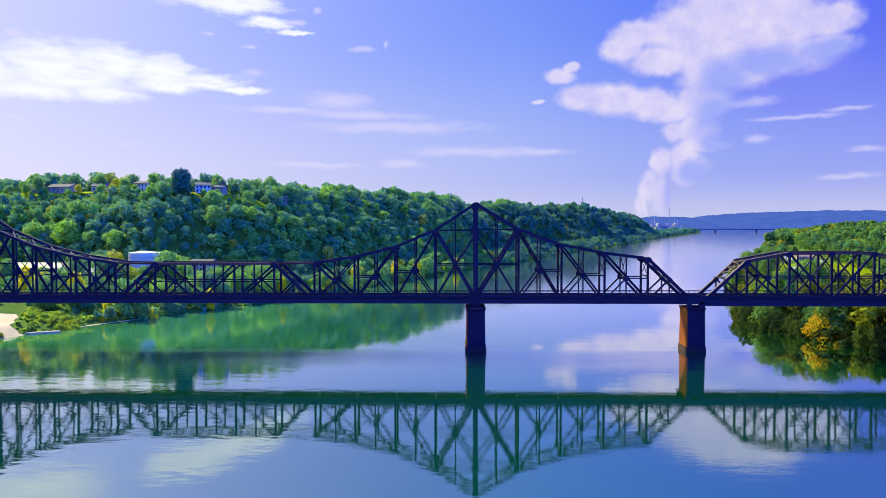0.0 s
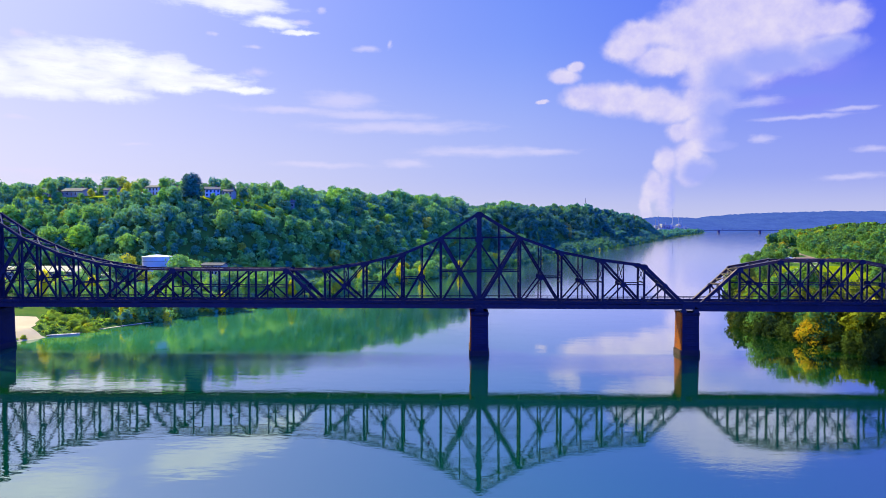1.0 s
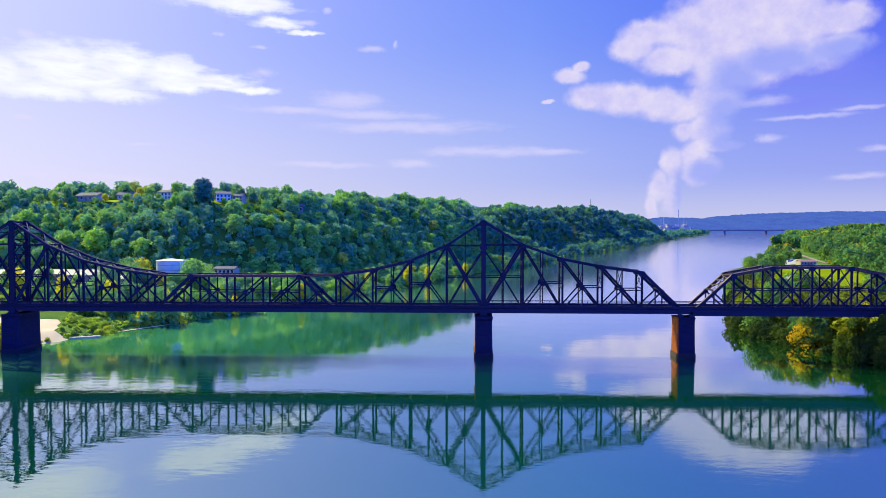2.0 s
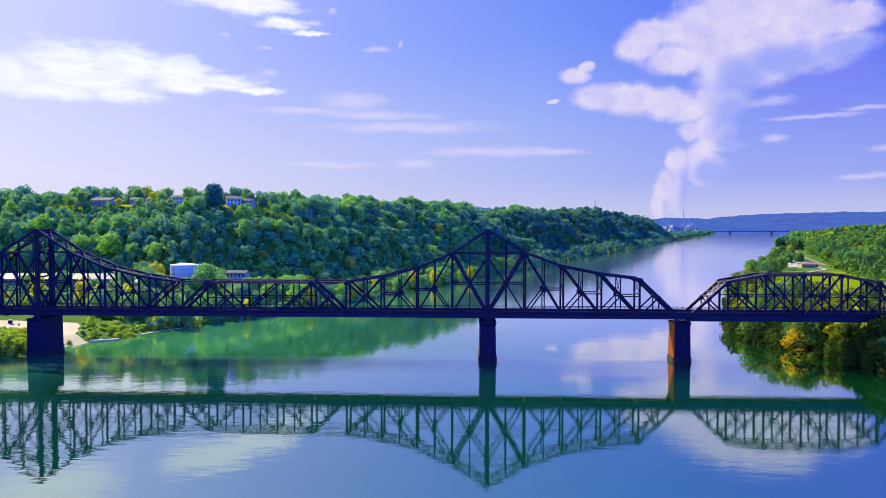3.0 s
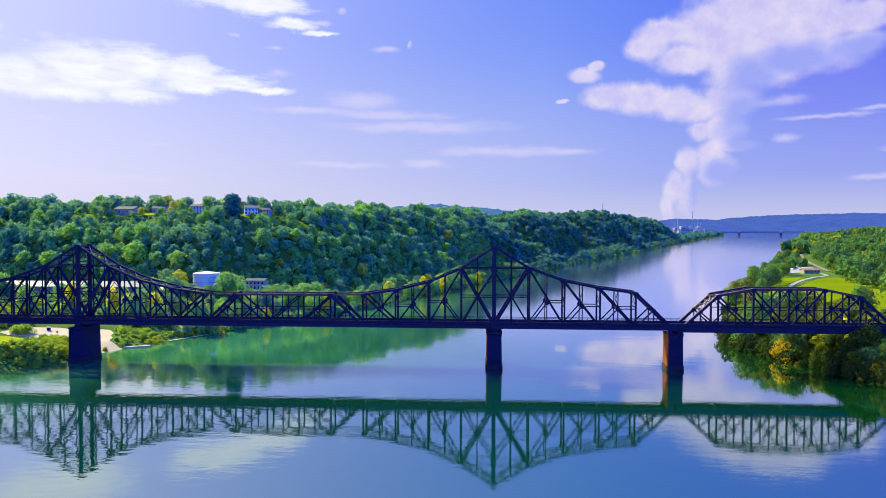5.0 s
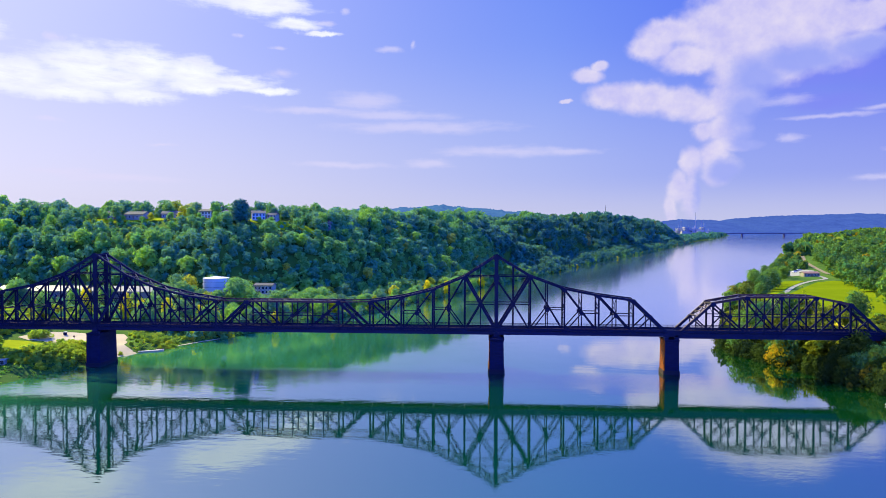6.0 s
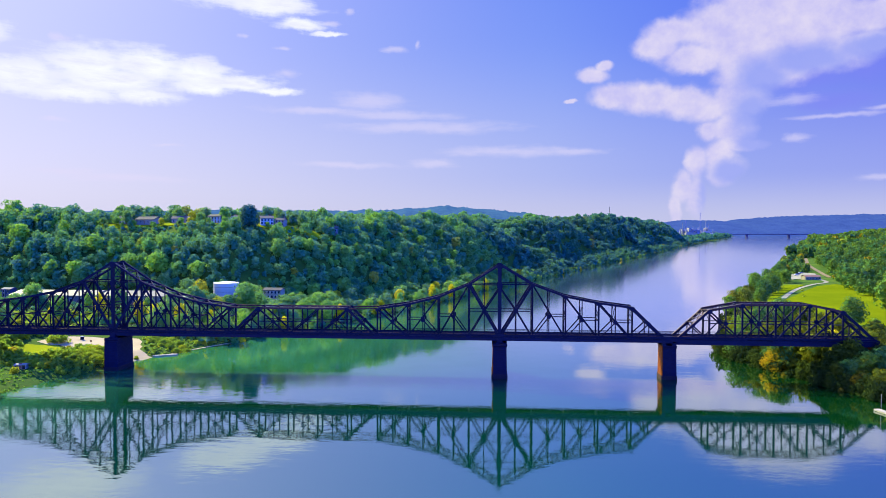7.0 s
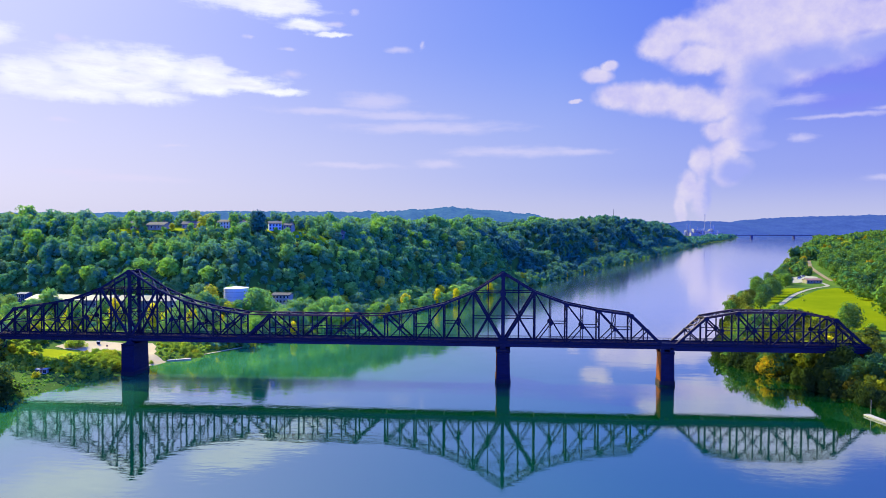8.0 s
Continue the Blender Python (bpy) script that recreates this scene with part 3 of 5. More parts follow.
forest("hillside_woods", "scattered sunlit light green trees among the darker woods",
       scatter(32, -420, 60, 130, 420, 19.0, lambda x, y: on_left_hill(4, 110)(x, y) & clear_of_houses(x, y)), 11.0, 12, 80, 0.48, M_TREE_LIGHT, 102)
forest("understorey", "low shrubs filling the wood on the steep hillside",
       scatter(12, -420, 60, 126, 420, 5.0, lambda x, y: on_left_hill(-4, 62)(x, y) & clear_of_houses(x, y)), 4.0, 5, 24, 0.46, M_TREE, 81)
forest("understorey", "low shrubs at the foot of the bluff",
       scatter(13, -330, 20, 44, 400, 5.5, lambda x, y: (np.interp(y, LEFT_Y, LEFT_X) - x > 2.5) & (side_of(HILL_L, x, y)[0] < 0) & ~((y < 50) & (x < -138)) & in_view(x, y)), 3.2, 5, 14, 0.6, M_TREE, 82)
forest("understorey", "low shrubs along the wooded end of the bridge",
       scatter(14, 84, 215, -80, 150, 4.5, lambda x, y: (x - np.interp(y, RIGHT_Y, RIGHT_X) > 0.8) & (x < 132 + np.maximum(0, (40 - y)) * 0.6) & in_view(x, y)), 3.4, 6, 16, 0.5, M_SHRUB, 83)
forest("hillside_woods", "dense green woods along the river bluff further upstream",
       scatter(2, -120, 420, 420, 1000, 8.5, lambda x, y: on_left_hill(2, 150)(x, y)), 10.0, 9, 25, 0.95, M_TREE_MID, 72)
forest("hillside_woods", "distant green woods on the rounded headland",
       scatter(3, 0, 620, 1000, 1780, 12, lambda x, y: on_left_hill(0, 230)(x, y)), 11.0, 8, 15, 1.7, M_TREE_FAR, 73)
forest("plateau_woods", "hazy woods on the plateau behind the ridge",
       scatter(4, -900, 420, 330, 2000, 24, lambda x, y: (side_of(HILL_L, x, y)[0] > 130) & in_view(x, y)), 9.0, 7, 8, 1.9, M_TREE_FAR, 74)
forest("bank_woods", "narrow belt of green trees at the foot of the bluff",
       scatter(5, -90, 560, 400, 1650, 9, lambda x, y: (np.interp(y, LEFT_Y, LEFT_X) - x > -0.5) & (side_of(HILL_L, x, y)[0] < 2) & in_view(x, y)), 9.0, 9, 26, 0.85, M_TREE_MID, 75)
forest("hillside_woods", "green and yellowing woods on the low hill behind the field",
       scatter(6, 150, 720, -60, 900, 12.0, lambda x, y: (side_of(HILL_R, x, y)[0] < -3) & (side_of(HILL_R, x, y)[0] > -190) & in_view(x, y)), 12.5, 12, 30, 0.74, M_TREE_RIGHT, 76)
forest("bank_woods", "sunlit green trees between the railway and the river",
       scatter(9, 250, 520, 470, 800, 8.5, lambda x, y: (x - np.interp(y, RIGHT_Y, RIGHT_X) > 2) & (side_of(HILL_R, x, y)[0] > 14) & in_view(x, y)), 7.8, 9, 20, 0.9, M_TREE_RIGHT, 79)
forest("bank_shrubs", "green shrubs overhanging the river at the foot of the woods",
       scatter(21, -125, 540, 46, 1640, 4.6, lambda x, y: (np.interp(y, LEFT_Y, LEFT_X) - x > -0.6) & (np.interp(y, LEFT_Y, LEFT_X) - x < 6.5)), 4.2, 6, 12, 0.6, M_TREE_BELT, 90)
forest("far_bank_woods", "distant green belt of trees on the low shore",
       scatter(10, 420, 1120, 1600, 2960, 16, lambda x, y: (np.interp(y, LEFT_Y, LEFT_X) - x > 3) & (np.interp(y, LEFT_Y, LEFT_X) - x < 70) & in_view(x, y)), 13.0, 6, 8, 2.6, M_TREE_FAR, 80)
forest("hillside_woods", "distant woods on the far shore",
       scatter(7, 420, 1700, 800, 2700, 20, lambda x, y: (x - np.interp(y, RIGHT_Y, RIGHT_X) > 3) & (side_of(HILL_R, x, y)[0] > -420) & in_view(x, y)), 13.0, 7, 9, 2.7, M_TREE_RIGHT, 77)

forest("bank_shrubs", "dense low shrubs on the near slope below the landing",
       scatter(16, -195, -130, -70, 16, 2.0, lambda x, y: (np.interp(y, LEFT_Y, LEFT_X) - x > 0.6) & (((x + 170) / 11) ** 2 + ((y - 10) / 7.5) ** 2 > 1) & ~((np.abs(x + 133) < 4) & (np.abs(y) < 8)) & (y > -13)), 2.7, 5, 16, 0.38, M_BUSH, 85)
forest("ground_cover", "low bright green creepers on the near slope",
       scatter(33, -195, -130, -70, -12, 1.15, lambda x, y: (np.interp(y, LEFT_Y, LEFT_X) - x > 0.4) & (np.interp(y, LEFT_Y, LEFT_X) - x < 28) & (np.hypot(x + 158.5, y + 14) > 3.0)), 0.95, 4, 14, 0.30, M_CREEPER, 103)
forest("bank_woods", "low olive-green trees below the end of the bridge",
       scatter(17, 92, 200, -90, 8, 6.2, lambda x, y: (x - np.interp(y, RIGHT_Y, RIGHT_X) > 5) & (x < 176) & ~((np.abs(y) < 8) & (x < 121))), 6.6, 10, 44, 0.5, M_TREE_WARM, 86)
forest("bank_woods", "thick olive-green trees beyond the end of the bridge",
       scatter(34, 88, 200, 8, 96, 6.4, lambda x, y: (x - np.interp(y, RIGHT_Y, RIGHT_X) > 3) & (x < 150)), 8.0, 11, 60, 0.46, M_TREE_WARM, 104)
forest("hillside_woods", "woods on top of the low hill behind the meadow",
       scatter(18, 330, 1000, 60, 1300, 17, lambda x, y: (side_of(HILL_R, x, y)[0] < -185) & (side_of(HILL_R, x, y)[0] > -430) & in_view(x, y)), 10.5, 7, 12, 1.6, M_TREE_RIGHT, 87)
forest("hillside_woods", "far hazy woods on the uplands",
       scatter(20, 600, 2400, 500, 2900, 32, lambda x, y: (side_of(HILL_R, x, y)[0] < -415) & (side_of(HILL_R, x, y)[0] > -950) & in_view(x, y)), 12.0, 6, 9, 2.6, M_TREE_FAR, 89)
forest("bank_shrubs", "low shrubs between the landing and the water",
       scatter(19, -146, -104, 19, 60, 1.8, lambda x, y: (np.interp(y, LEFT_Y, LEFT_X) - x > 1.5) & (x > np.interp(y, [17, 20, 23, 28, 31, 36.5, 41, 60], [-128, -132.4, -137, -138.5, -141, -143, -147, -150]))), 1.4, 5, 18, 0.30, M_BUSH, 88)
forest("scrub_slope", "low green scrub below the ridge-top houses",
       scatter(8, -268, -122, 184, 224, 3.4, lambda x, y: (y < 197) | ((x > -134) & (x < -128))), 2.6, 7, 16, 0.5, M_TREE, 78)

forest("bank_shrubs", "shrubs hanging over the water below the trees, shade put into their colour",
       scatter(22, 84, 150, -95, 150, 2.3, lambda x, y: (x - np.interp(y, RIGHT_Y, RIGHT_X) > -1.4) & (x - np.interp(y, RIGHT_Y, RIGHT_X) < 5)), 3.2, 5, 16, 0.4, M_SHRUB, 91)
forest("bank_shrubs", "green shrubs behind the boat landing",
       scatter(23, -250, -176, 4, 62, 3.2, lambda x, y: (x < np.interp(y, [4, 12, 20, 28, 40, 62], [-179, -184, -182, -180, -166, -150])) & in_view(x, y)), 3.4, 6, 18, 0.45, M_BUSH, 92)
RAIL = [(303, 398), (325, 462), (386, 622), (434, 731), (510, 905)]
forest("bank_shrubs", "yellow-green shrubs between the railway and the hill",
       scatter(24, 268, 520, 338, 820, 4.0, lambda x, y: (side_of(RAIL, x, y)[0] < -3.4) & (side_of(HILL_R, x, y)[0] > -6) & (side_of([(256, 312), (281, 366), (300, 400)], x, y)[0] < -6)), 5.0, 6, 16, 0.7, M_TREE_RIGHT, 93)
# left bank: belt of trees between the shore and the bluff
rnd.seed(11)
forest("bank_woods", "belt of green trees between the river and the bluff",
       scatter(15, -120, 60, 140, 415, 6.8, lambda x, y: (np.interp(y, LEFT_Y, LEFT_X) - x > 2) & (side_of(HILL_L, x, y)[0] < 4)), 8.5, 10, 56, 0.45, M_TREE_BELT, 84)
for i in range(44):
    y = rnd.uniform(48, 145)
    x = float(np.interp(y, LEFT_Y, LEFT_X)) - 2.0 - rnd.uniform(0, 34)
    if float(side_of(HILL_L, np.array(x), np.array(y))[0]) < 6 and not (-150 < x < -112 and 108 < y < 132):
        plant("light" if rnd.random() < 0.45 else "green", x, y, rnd.uniform(0.5, 0.8))
for i in range(52):
    x, y = rnd.uniform(-310, -112), rnd.uniform(47, 100)
    if x < float(np.interp(y, LEFT_Y, LEFT_X)) - 4:
        k = rnd.random()
        plant("green" if k < 0.5 else "light" if k < 0.84 else "yellow", x, y, rnd.uniform(0.55, 0.85))
for x, y in ((-148, 104), (-142, 101), (-135, 103), (-130, 108), (-124, 112), (-117, 113), (-110, 116)):
    plant("green", x, y, 0.74)
for x, y in ((-150, 131), (-158, 124), (-130, 128), (-128, 107), (-152, 102), (-108, 112), (-104, 128), (-170, 134), (-186, 140), (-204, 144), (-224, 147), (-243, 150)):
    plant("green", x, y, 0.75)
for x, y, sc in ((-139, 200, 0.42), (-146.5, 199, 0.26), (-186, 200, 0.32), (-205, 201, 0.34), (-236, 199, 0.3), (-223, 198, 0.26)):
    plant("light", x, y, sc, group="trees on the ridge")
plant("oak", -156.5, 193.5, 0.98, 1.0, group="trees on the ridge")
for x in (-259, -251, -236, -214, -190, -165, -143, -256, -241, -220, -203, -196, -177, -157, -140, -131, -92):
    plant("green", x + rnd.uniform(-2, 2), rnd.uniform(198, 222), rnd.uniform(0.4, 0.75), group="trees on the ridge")
for x in (-258, -253, -242, -238, -221, -217, -203, -198, -191, -176, -166, -157, -155, -142, -137):
    plant("green", x + rnd.uniform(-2, 2), rnd.uniform(193, 199), rnd.uniform(0.26, 0.42), group="trees on the ridge")
# left bank: bushes by the landing, trees on the near slope
for i in range(34):
    u, v = rnd.random(), rnd.random()
    plant("bush", -161 + 14 * u + 6 * v, 14 - 16 * v + 2 * u, rnd.uniform(0.6, 0.95), group="bushes at the landing")
for i in range(44):
    u = rnd.random()
    plant("bush", -145 + 25 * u + rnd.uniform(-2, 2), 40 - 14 * u + rnd.uniform(-1.0, 6), rnd.uniform(0.38, 0.62), group="bushes at the landing")
for i in range(46):
    y = rnd.uniform(-62, -2)
    x = float(np.interp(y, LEFT_Y, LEFT_X)) - 1.5 - 20 * rnd.random()
    if i % 3 == 0:
        plant("bush", x, y, rnd.uniform(0.35, 0.6), group="bushes at the landing")
for x, y, k, sc in ((-153.5, -43, "shrub", 1.9), (-152, -47, "shrub", 1.7), (-156, -36, "leafy", 0.55), (-160, -33, "gold", 1.1), (-180, -10, "warm", 0.8), (-188, 2, "green", 0.7),
                    (-192, 12, "green", 0.8), (-182, 40, "warm", 0.5), (-170, 24, "bush", 1.1), (-173, 23, "bush", 0.8), (-196, 26, "green", 0.7), (-205, 34, "green", 0.8)):
    plant(k, x, y, sc)
# right bank: thick growth round the end of the bridge
for i in range(62):
    y = rnd.uniform(-70, 95)
    x = float(np.interp(y, RIGHT_Y, RIGHT_X)) + 2.0 + 42 * rnd.random() ** 1.3
    if not (-8 < y < 8 and x < 124):
        near = x - float(np.interp(y, RIGHT_Y, RIGHT_X)) < 9 or (y < 0 and x < 128)
        plant("warm" if rnd.random() < 0.55 else "leafy", x, y, (rnd.uniform(0.5, 0.7) if near else rnd.uniform(0.65, 1.0)) * (1.08 if y > 8 else 1.0))
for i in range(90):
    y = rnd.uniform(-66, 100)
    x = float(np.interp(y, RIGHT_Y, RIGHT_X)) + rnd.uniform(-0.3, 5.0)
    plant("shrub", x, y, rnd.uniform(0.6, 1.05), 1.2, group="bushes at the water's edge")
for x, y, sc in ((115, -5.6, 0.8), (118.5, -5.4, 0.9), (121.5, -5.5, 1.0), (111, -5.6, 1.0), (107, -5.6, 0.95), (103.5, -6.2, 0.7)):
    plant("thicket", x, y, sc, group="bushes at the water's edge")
plant("gold", 95.6, 12.5, 1.15, 0.9)
for x, y, k, sc in ((96, 38, "gold", 1.0), (104, 60, "yellow", 0.9), (112, 84, "gold", 0.9), (118, 52, "gold", 0.8), (126, 96, "yellow", 0.9), (134, 70, "gold", 0.8), (110, 30, "yellow", 0.8), (128, 40, "yellow", 0.9), (140, 100, "gold", 0.7), (101, 48, "yellow", 0.7), (143, -30, "yellow", 1.0), (150, -22, "gold", 0.8), (136, -38, "yellow", 0.9)):
    plant(k, x, y, sc, group="trees on the river bank")
for x, y, k, sc in ((108, -10.5, "leafy", 0.55), (113.5, -10.5, "leafy", 0.62), (119, -10, "leafy", 0.70), (124, -9, "leafy", 0.85), (113, -10, "warm", 0.6), (118, -12, "leafy", 0.7), (125, -11, "warm", 0.8), (131, -9, "leafy", 1.0), (121, -18, "warm", 0.7), (128, -19, "leafy", 0.8), (136, -14, "warm", 1.0), (136, 8, "leafy", 1.0), (128, 10, "warm", 0.95)):
    plant(k, x, y, sc)
for x, y, sc in ((-140, 62, 0.9), (-151, 60, 0.85), (-122, 70, 0.75), (-161, 66, 0.9), (-146, 57, 0.8), (-178, 64, 0.9),
                 (-98, 78, 0.7), (-80, 114, 0.7), (-64, 146, 0.7), (-40, 205, 0.9), (-29, 229, 0.8), (-6, 288, 0.8)):
    plant("yellow", x, y, sc, 1.7)
for x, y, k, sc in ((-127, 107, "light", 1.25), (-119, 103, "light", 0.9), (-148, 101, "green", 0.62), (-139, 100, "green", 0.6), (-96, 103, "light", 0.7), (-84, 118, "light", 0.65), (-70, 140, "light", 0.6), (-62, 150, "green", 0.7), (-47, 185, "light", 0.6), (-35, 214, "light", 0.6), (-28, 232, "light", 0.6), (-12, 272, "light", 0.6)):
    plant(k, x, y, sc)
for i in range(22):
    y = rnd.uniform(150, 420)
    x = float(np.interp(y, RIGHT_Y, RIGHT_X)) + 2 + 13 * rnd.random()
    if not (192 < y < 222 or 306 < y < 330):
        plant("leafy" if rnd.random() < 0.9 else "warm", x, y, rnd.uniform(0.5, 0.85))
for x, y, sc in ((250, 372, 0.7), (247, 358, 0.8), (257, 398, 0.6), (268, 428, 0.7), (282, 456, 0.8), (296, 482, 0.8), (138, 172, 1.0), (150, 186, 0.8), (160, 190, 0.9), (176, 226, 0.8), (186, 246, 0.95), (196, 262, 1.0), (206, 282, 0.8), (216, 300, 0.6), (240, 345, 0.8), (162, 92, 0.95)):
    plant("leafy", x, y, sc)
for x, y, sc in ((203, 229, 0.35), (221, 271, 0.3), (220, 177, 0.3), (178, 102, 0.8), (188, 96, 0.8), (198, 104, 0.7), (172, 110, 0.7)):
    plant("bush", x, y, sc, group="bushes on the field")

# ================= the railway bridge =================
LABEL_BRIDGE = "dark steel cantilever truss railway bridge on stone piers"
HALF = 3.2           # half the distance between the two trusses
Z0, ZT = 12.3, 14.9  # underside of the bottom chord, top of the railing
bridge = thing("truss_bridge", LABEL_BRIDGE, "bridge")


def section(bm, w, d, length, kind="H"):
    """A rolled or built-up member along z: H of two flanges and a web, or a box with a wider cover plate."""
    t = min(w, d) * 0.16
    if kind == "H":
        box(bm, -w / 2, -w / 2 + t, -d / 2, d / 2, 0, length)
        box(bm, w / 2 - t, w / 2, -d / 2, d / 2, 0, length)
        box(bm, -w / 2 + t, w / 2 - t, -t / 2, t / 2, 0, length)
    else:
        box(bm, -w / 2, w / 2, -d / 2 * 0.86, d / 2 * 0.86, 0, length)
        box(bm, w / 2, w / 2 + t * 0.5, -d / 2 * 1.12, d / 2 * 1.12, 0, length)


def member(name, a, b, w, d, parent, mat=M_STEEL, kind="H"):
    """A bar from a to b: w wide in the plane of the truss, d deep across it."""
    a, b = Vector(a), Vector(b)
    z = (b - a).normalized()
    y = Vector((0, 1, 0)) if abs(z.y) < 0.9 else Vector((0, 0, 1))
    x = y.cross(z).normalized()
    if x.z < -1e-4:
        x = -x
    y = z.cross(x)
    m = Matrix((x, y, z)).transposed().to_4x4()
    m.translation = a
    bm = bmesh.new()
    section(bm, w, d, (b - a).length, kind)
    bm.transform(m)
    return part(name, bm, mat, parent)


def gusset(x, y, z, w, h, parent, out=0.0):
    pts = [(-w * 0.5, -h * 0.25), (-w * 0.25, -h * 0.5), (w * 0.25, -h * 0.5), (w * 0.5, -h * 0.25), (w * 0.5, h * 0.25), (w * 0.25, h * 0.5), (-w * 0.25, h * 0.5), (-w * 0.5, h * 0.25)]
    for side in (-0.362 - out, 0.322 + out):
        bm = bmesh.new()
        lo = [bm.verts.new((x + u, y + side, z + v)) for u, v in pts]
        hi = [bm.verts.new((x + u, y + side + 0.04, z + v)) for u, v in pts]
        bm.faces.new(lo)
        bm.faces.new(hi[::-1])
        for i in range(8):
            bm.faces.new((lo[i], hi[i], hi[i - 1], lo[i - 1]))
        part("gusset_plate", bm, M_STEEL, parent)


ZB = 13.0  # axis of the bottom chord


def brace(xa, za, xb, zb, parent, w=0.20, name="lateral_brace"):
    """An X of light bars between the two trusses."""
    mat = M_SKYLIT if name == "lateral_brace" else M_STEEL
    member(name, (xa, -HALF, za), (xb, HALF, zb), w, w, parent, mat)
    member(name, (xa, HALF, za), (xb, -HALF, zb), w, w, parent, mat)


def arm(x0, step, tops, mirror, parent):
    """A tapering arm that hangs from a tower at x0; step is signed, tops the heights of the top chord from the tower outwards."""
    n = len(tops) - 1
    xs = [x0 + step * i for i in range(n + 1)]
    for y in (-HALF, HALF):
        for i in range(n):
            xa, xb, za, zb = xs[i], xs[i + 1], tops[i], tops[i + 1]
            xm, zt = (xa + xb) / 2, (za + zb) / 2
            zm = (ZB + min(za, zb)) / 2 + (0.3 if i else 0.0)
            member("top_chord", (xa, y, za), (xb, y, zb), 0.62, 0.6, parent, kind="box")
            member("post", (xb, y, ZB), (xb, y, zb), 0.52, 0.45, parent)
            member("hanger", (xm, y, ZB), (xm, y, zt), 0.30, 0.30, parent)
            if i == 0:
                member("diagonal", (xa, y, ZB), (xb, y, zb), 0.74, 0.5, parent, kind="box")
                member("sub_diagonal", (xa, y, zb - 1.2), (xm, y, zm), 0.42, 0.3, parent)
                member("sub_diagonal", (xm, y, zm), (xb, y, ZB), 0.42, 0.3, parent)
                member("strut", (xa, y, zb), (xb, y, zb), 0.34, 0.3, parent)
                member("strut", (xa, y, zm), (xb, y, zm), 0.30, 0.3, parent)
            elif mirror and i == n - 1:
                member("diagonal", (xb, y, zb), (xa, y, ZB), 0.56, 0.45, parent)
                member("sub_diagonal", (xa, y, za), (xm, y, zm), 0.34, 0.3, parent)
                member("sub_diagonal", (xb, y, ZB), (xm, y, zm), 0.34, 0.3, parent)
            else:
                member("diagonal", (xa, y, za), (xb, y, ZB), 0.46 if i < 3 else 0.58, 0.45, parent)
                member("sub_diagonal", (xa, y, ZB), (xm, y, zm), 0.36, 0.3, parent)
                member("strut", (xm, y, zm), (xb, y, zm), 0.28, 0.28, parent)
            gusset(xm, y, zm, 1.25, 1.35, parent)
            gusset(xb, y, zb - 0.35, 1.35, 1.1, parent)
            gusset(xb, y, ZB + 0.3, 1.7, 1.3, parent)
    for i in range(n):
        xa, xb, za, zb = xs[i], xs[i + 1], tops[i], tops[i + 1]
        xm, zt = (xa + xb) / 2, (za + zb) / 2
        brace(xa, za, xm, zt, parent)
        brace(xm, zt, xb, zb, parent)
        member("cross_strut", (xm, -HALF, zt), (xm, HALF, zt), 0.25, 0.25, parent)
        member("cross_strut", (xb, -HALF, zb), (xb, HALF, zb), 0.4, 0.35, parent)
        member("cross_strut", (xm, -HALF, 18.6), (xm, HALF, 18.6), 0.26, 0.26, parent)
        brace(xm, 18.6, xm, min(zt, 24.0), parent, 0.15, "sway_brace")
        if zb > 20.5:
            member("cross_strut", (xb, -HALF, 19.0), (xb, HALF, 19.0), 0.3, 0.3, parent)
            for lo in np.arange(19.0, zb - 3.0, 4.2):
                brace(xb, lo, xb, min(lo + 4.2, zb), parent, 0.14, "sway_brace")
    return xs


def tower(x, peak, parent):
    for y in (-HALF, HALF):
        member("tower_post", (x, y, ZB - 0.6), (x, y, peak), 1.08, 0.7, parent, kind="box")
        gusset(x, y, peak - 0.6, 2.0, 1.8, parent)
        gusset(x, y, 30.2, 1.9, 1.9, parent)
        gusset(x, y, ZB + 0.5, 3.0, 2.6, parent)
        bm = bmesh.new()
        m = Matrix.Translation((x, y, Z0 - 0.15)) @ Matrix.Rotation(radians(90), 4, "X")
        bmesh.ops.create_cone(bm, cap_ends=True, segments=20, radius1=0.95, radius2=0.95, depth=1.5, matrix=m)
        box(bm, x - 1.3, x + 1.3, y - 0.6, y + 0.6, 11.22, 11.62)
        part("bearing", bm, M_STEEL, parent, "round pin bearing on a cast shoe")
    for lo in np.arange(19.0, peak - 3.0, 4.4):
        brace(x, lo, x, min(lo + 4.4, peak - 0.4), parent, 0.2, "sway_brace")
        member("cross_strut", (x, -HALF, lo), (x, HALF, lo), 0.4, 0.4, parent)
    member("cross_strut", (x, -HALF, peak - 0.2), (x, HALF, peak - 0.2), 0.5, 0.5, parent)


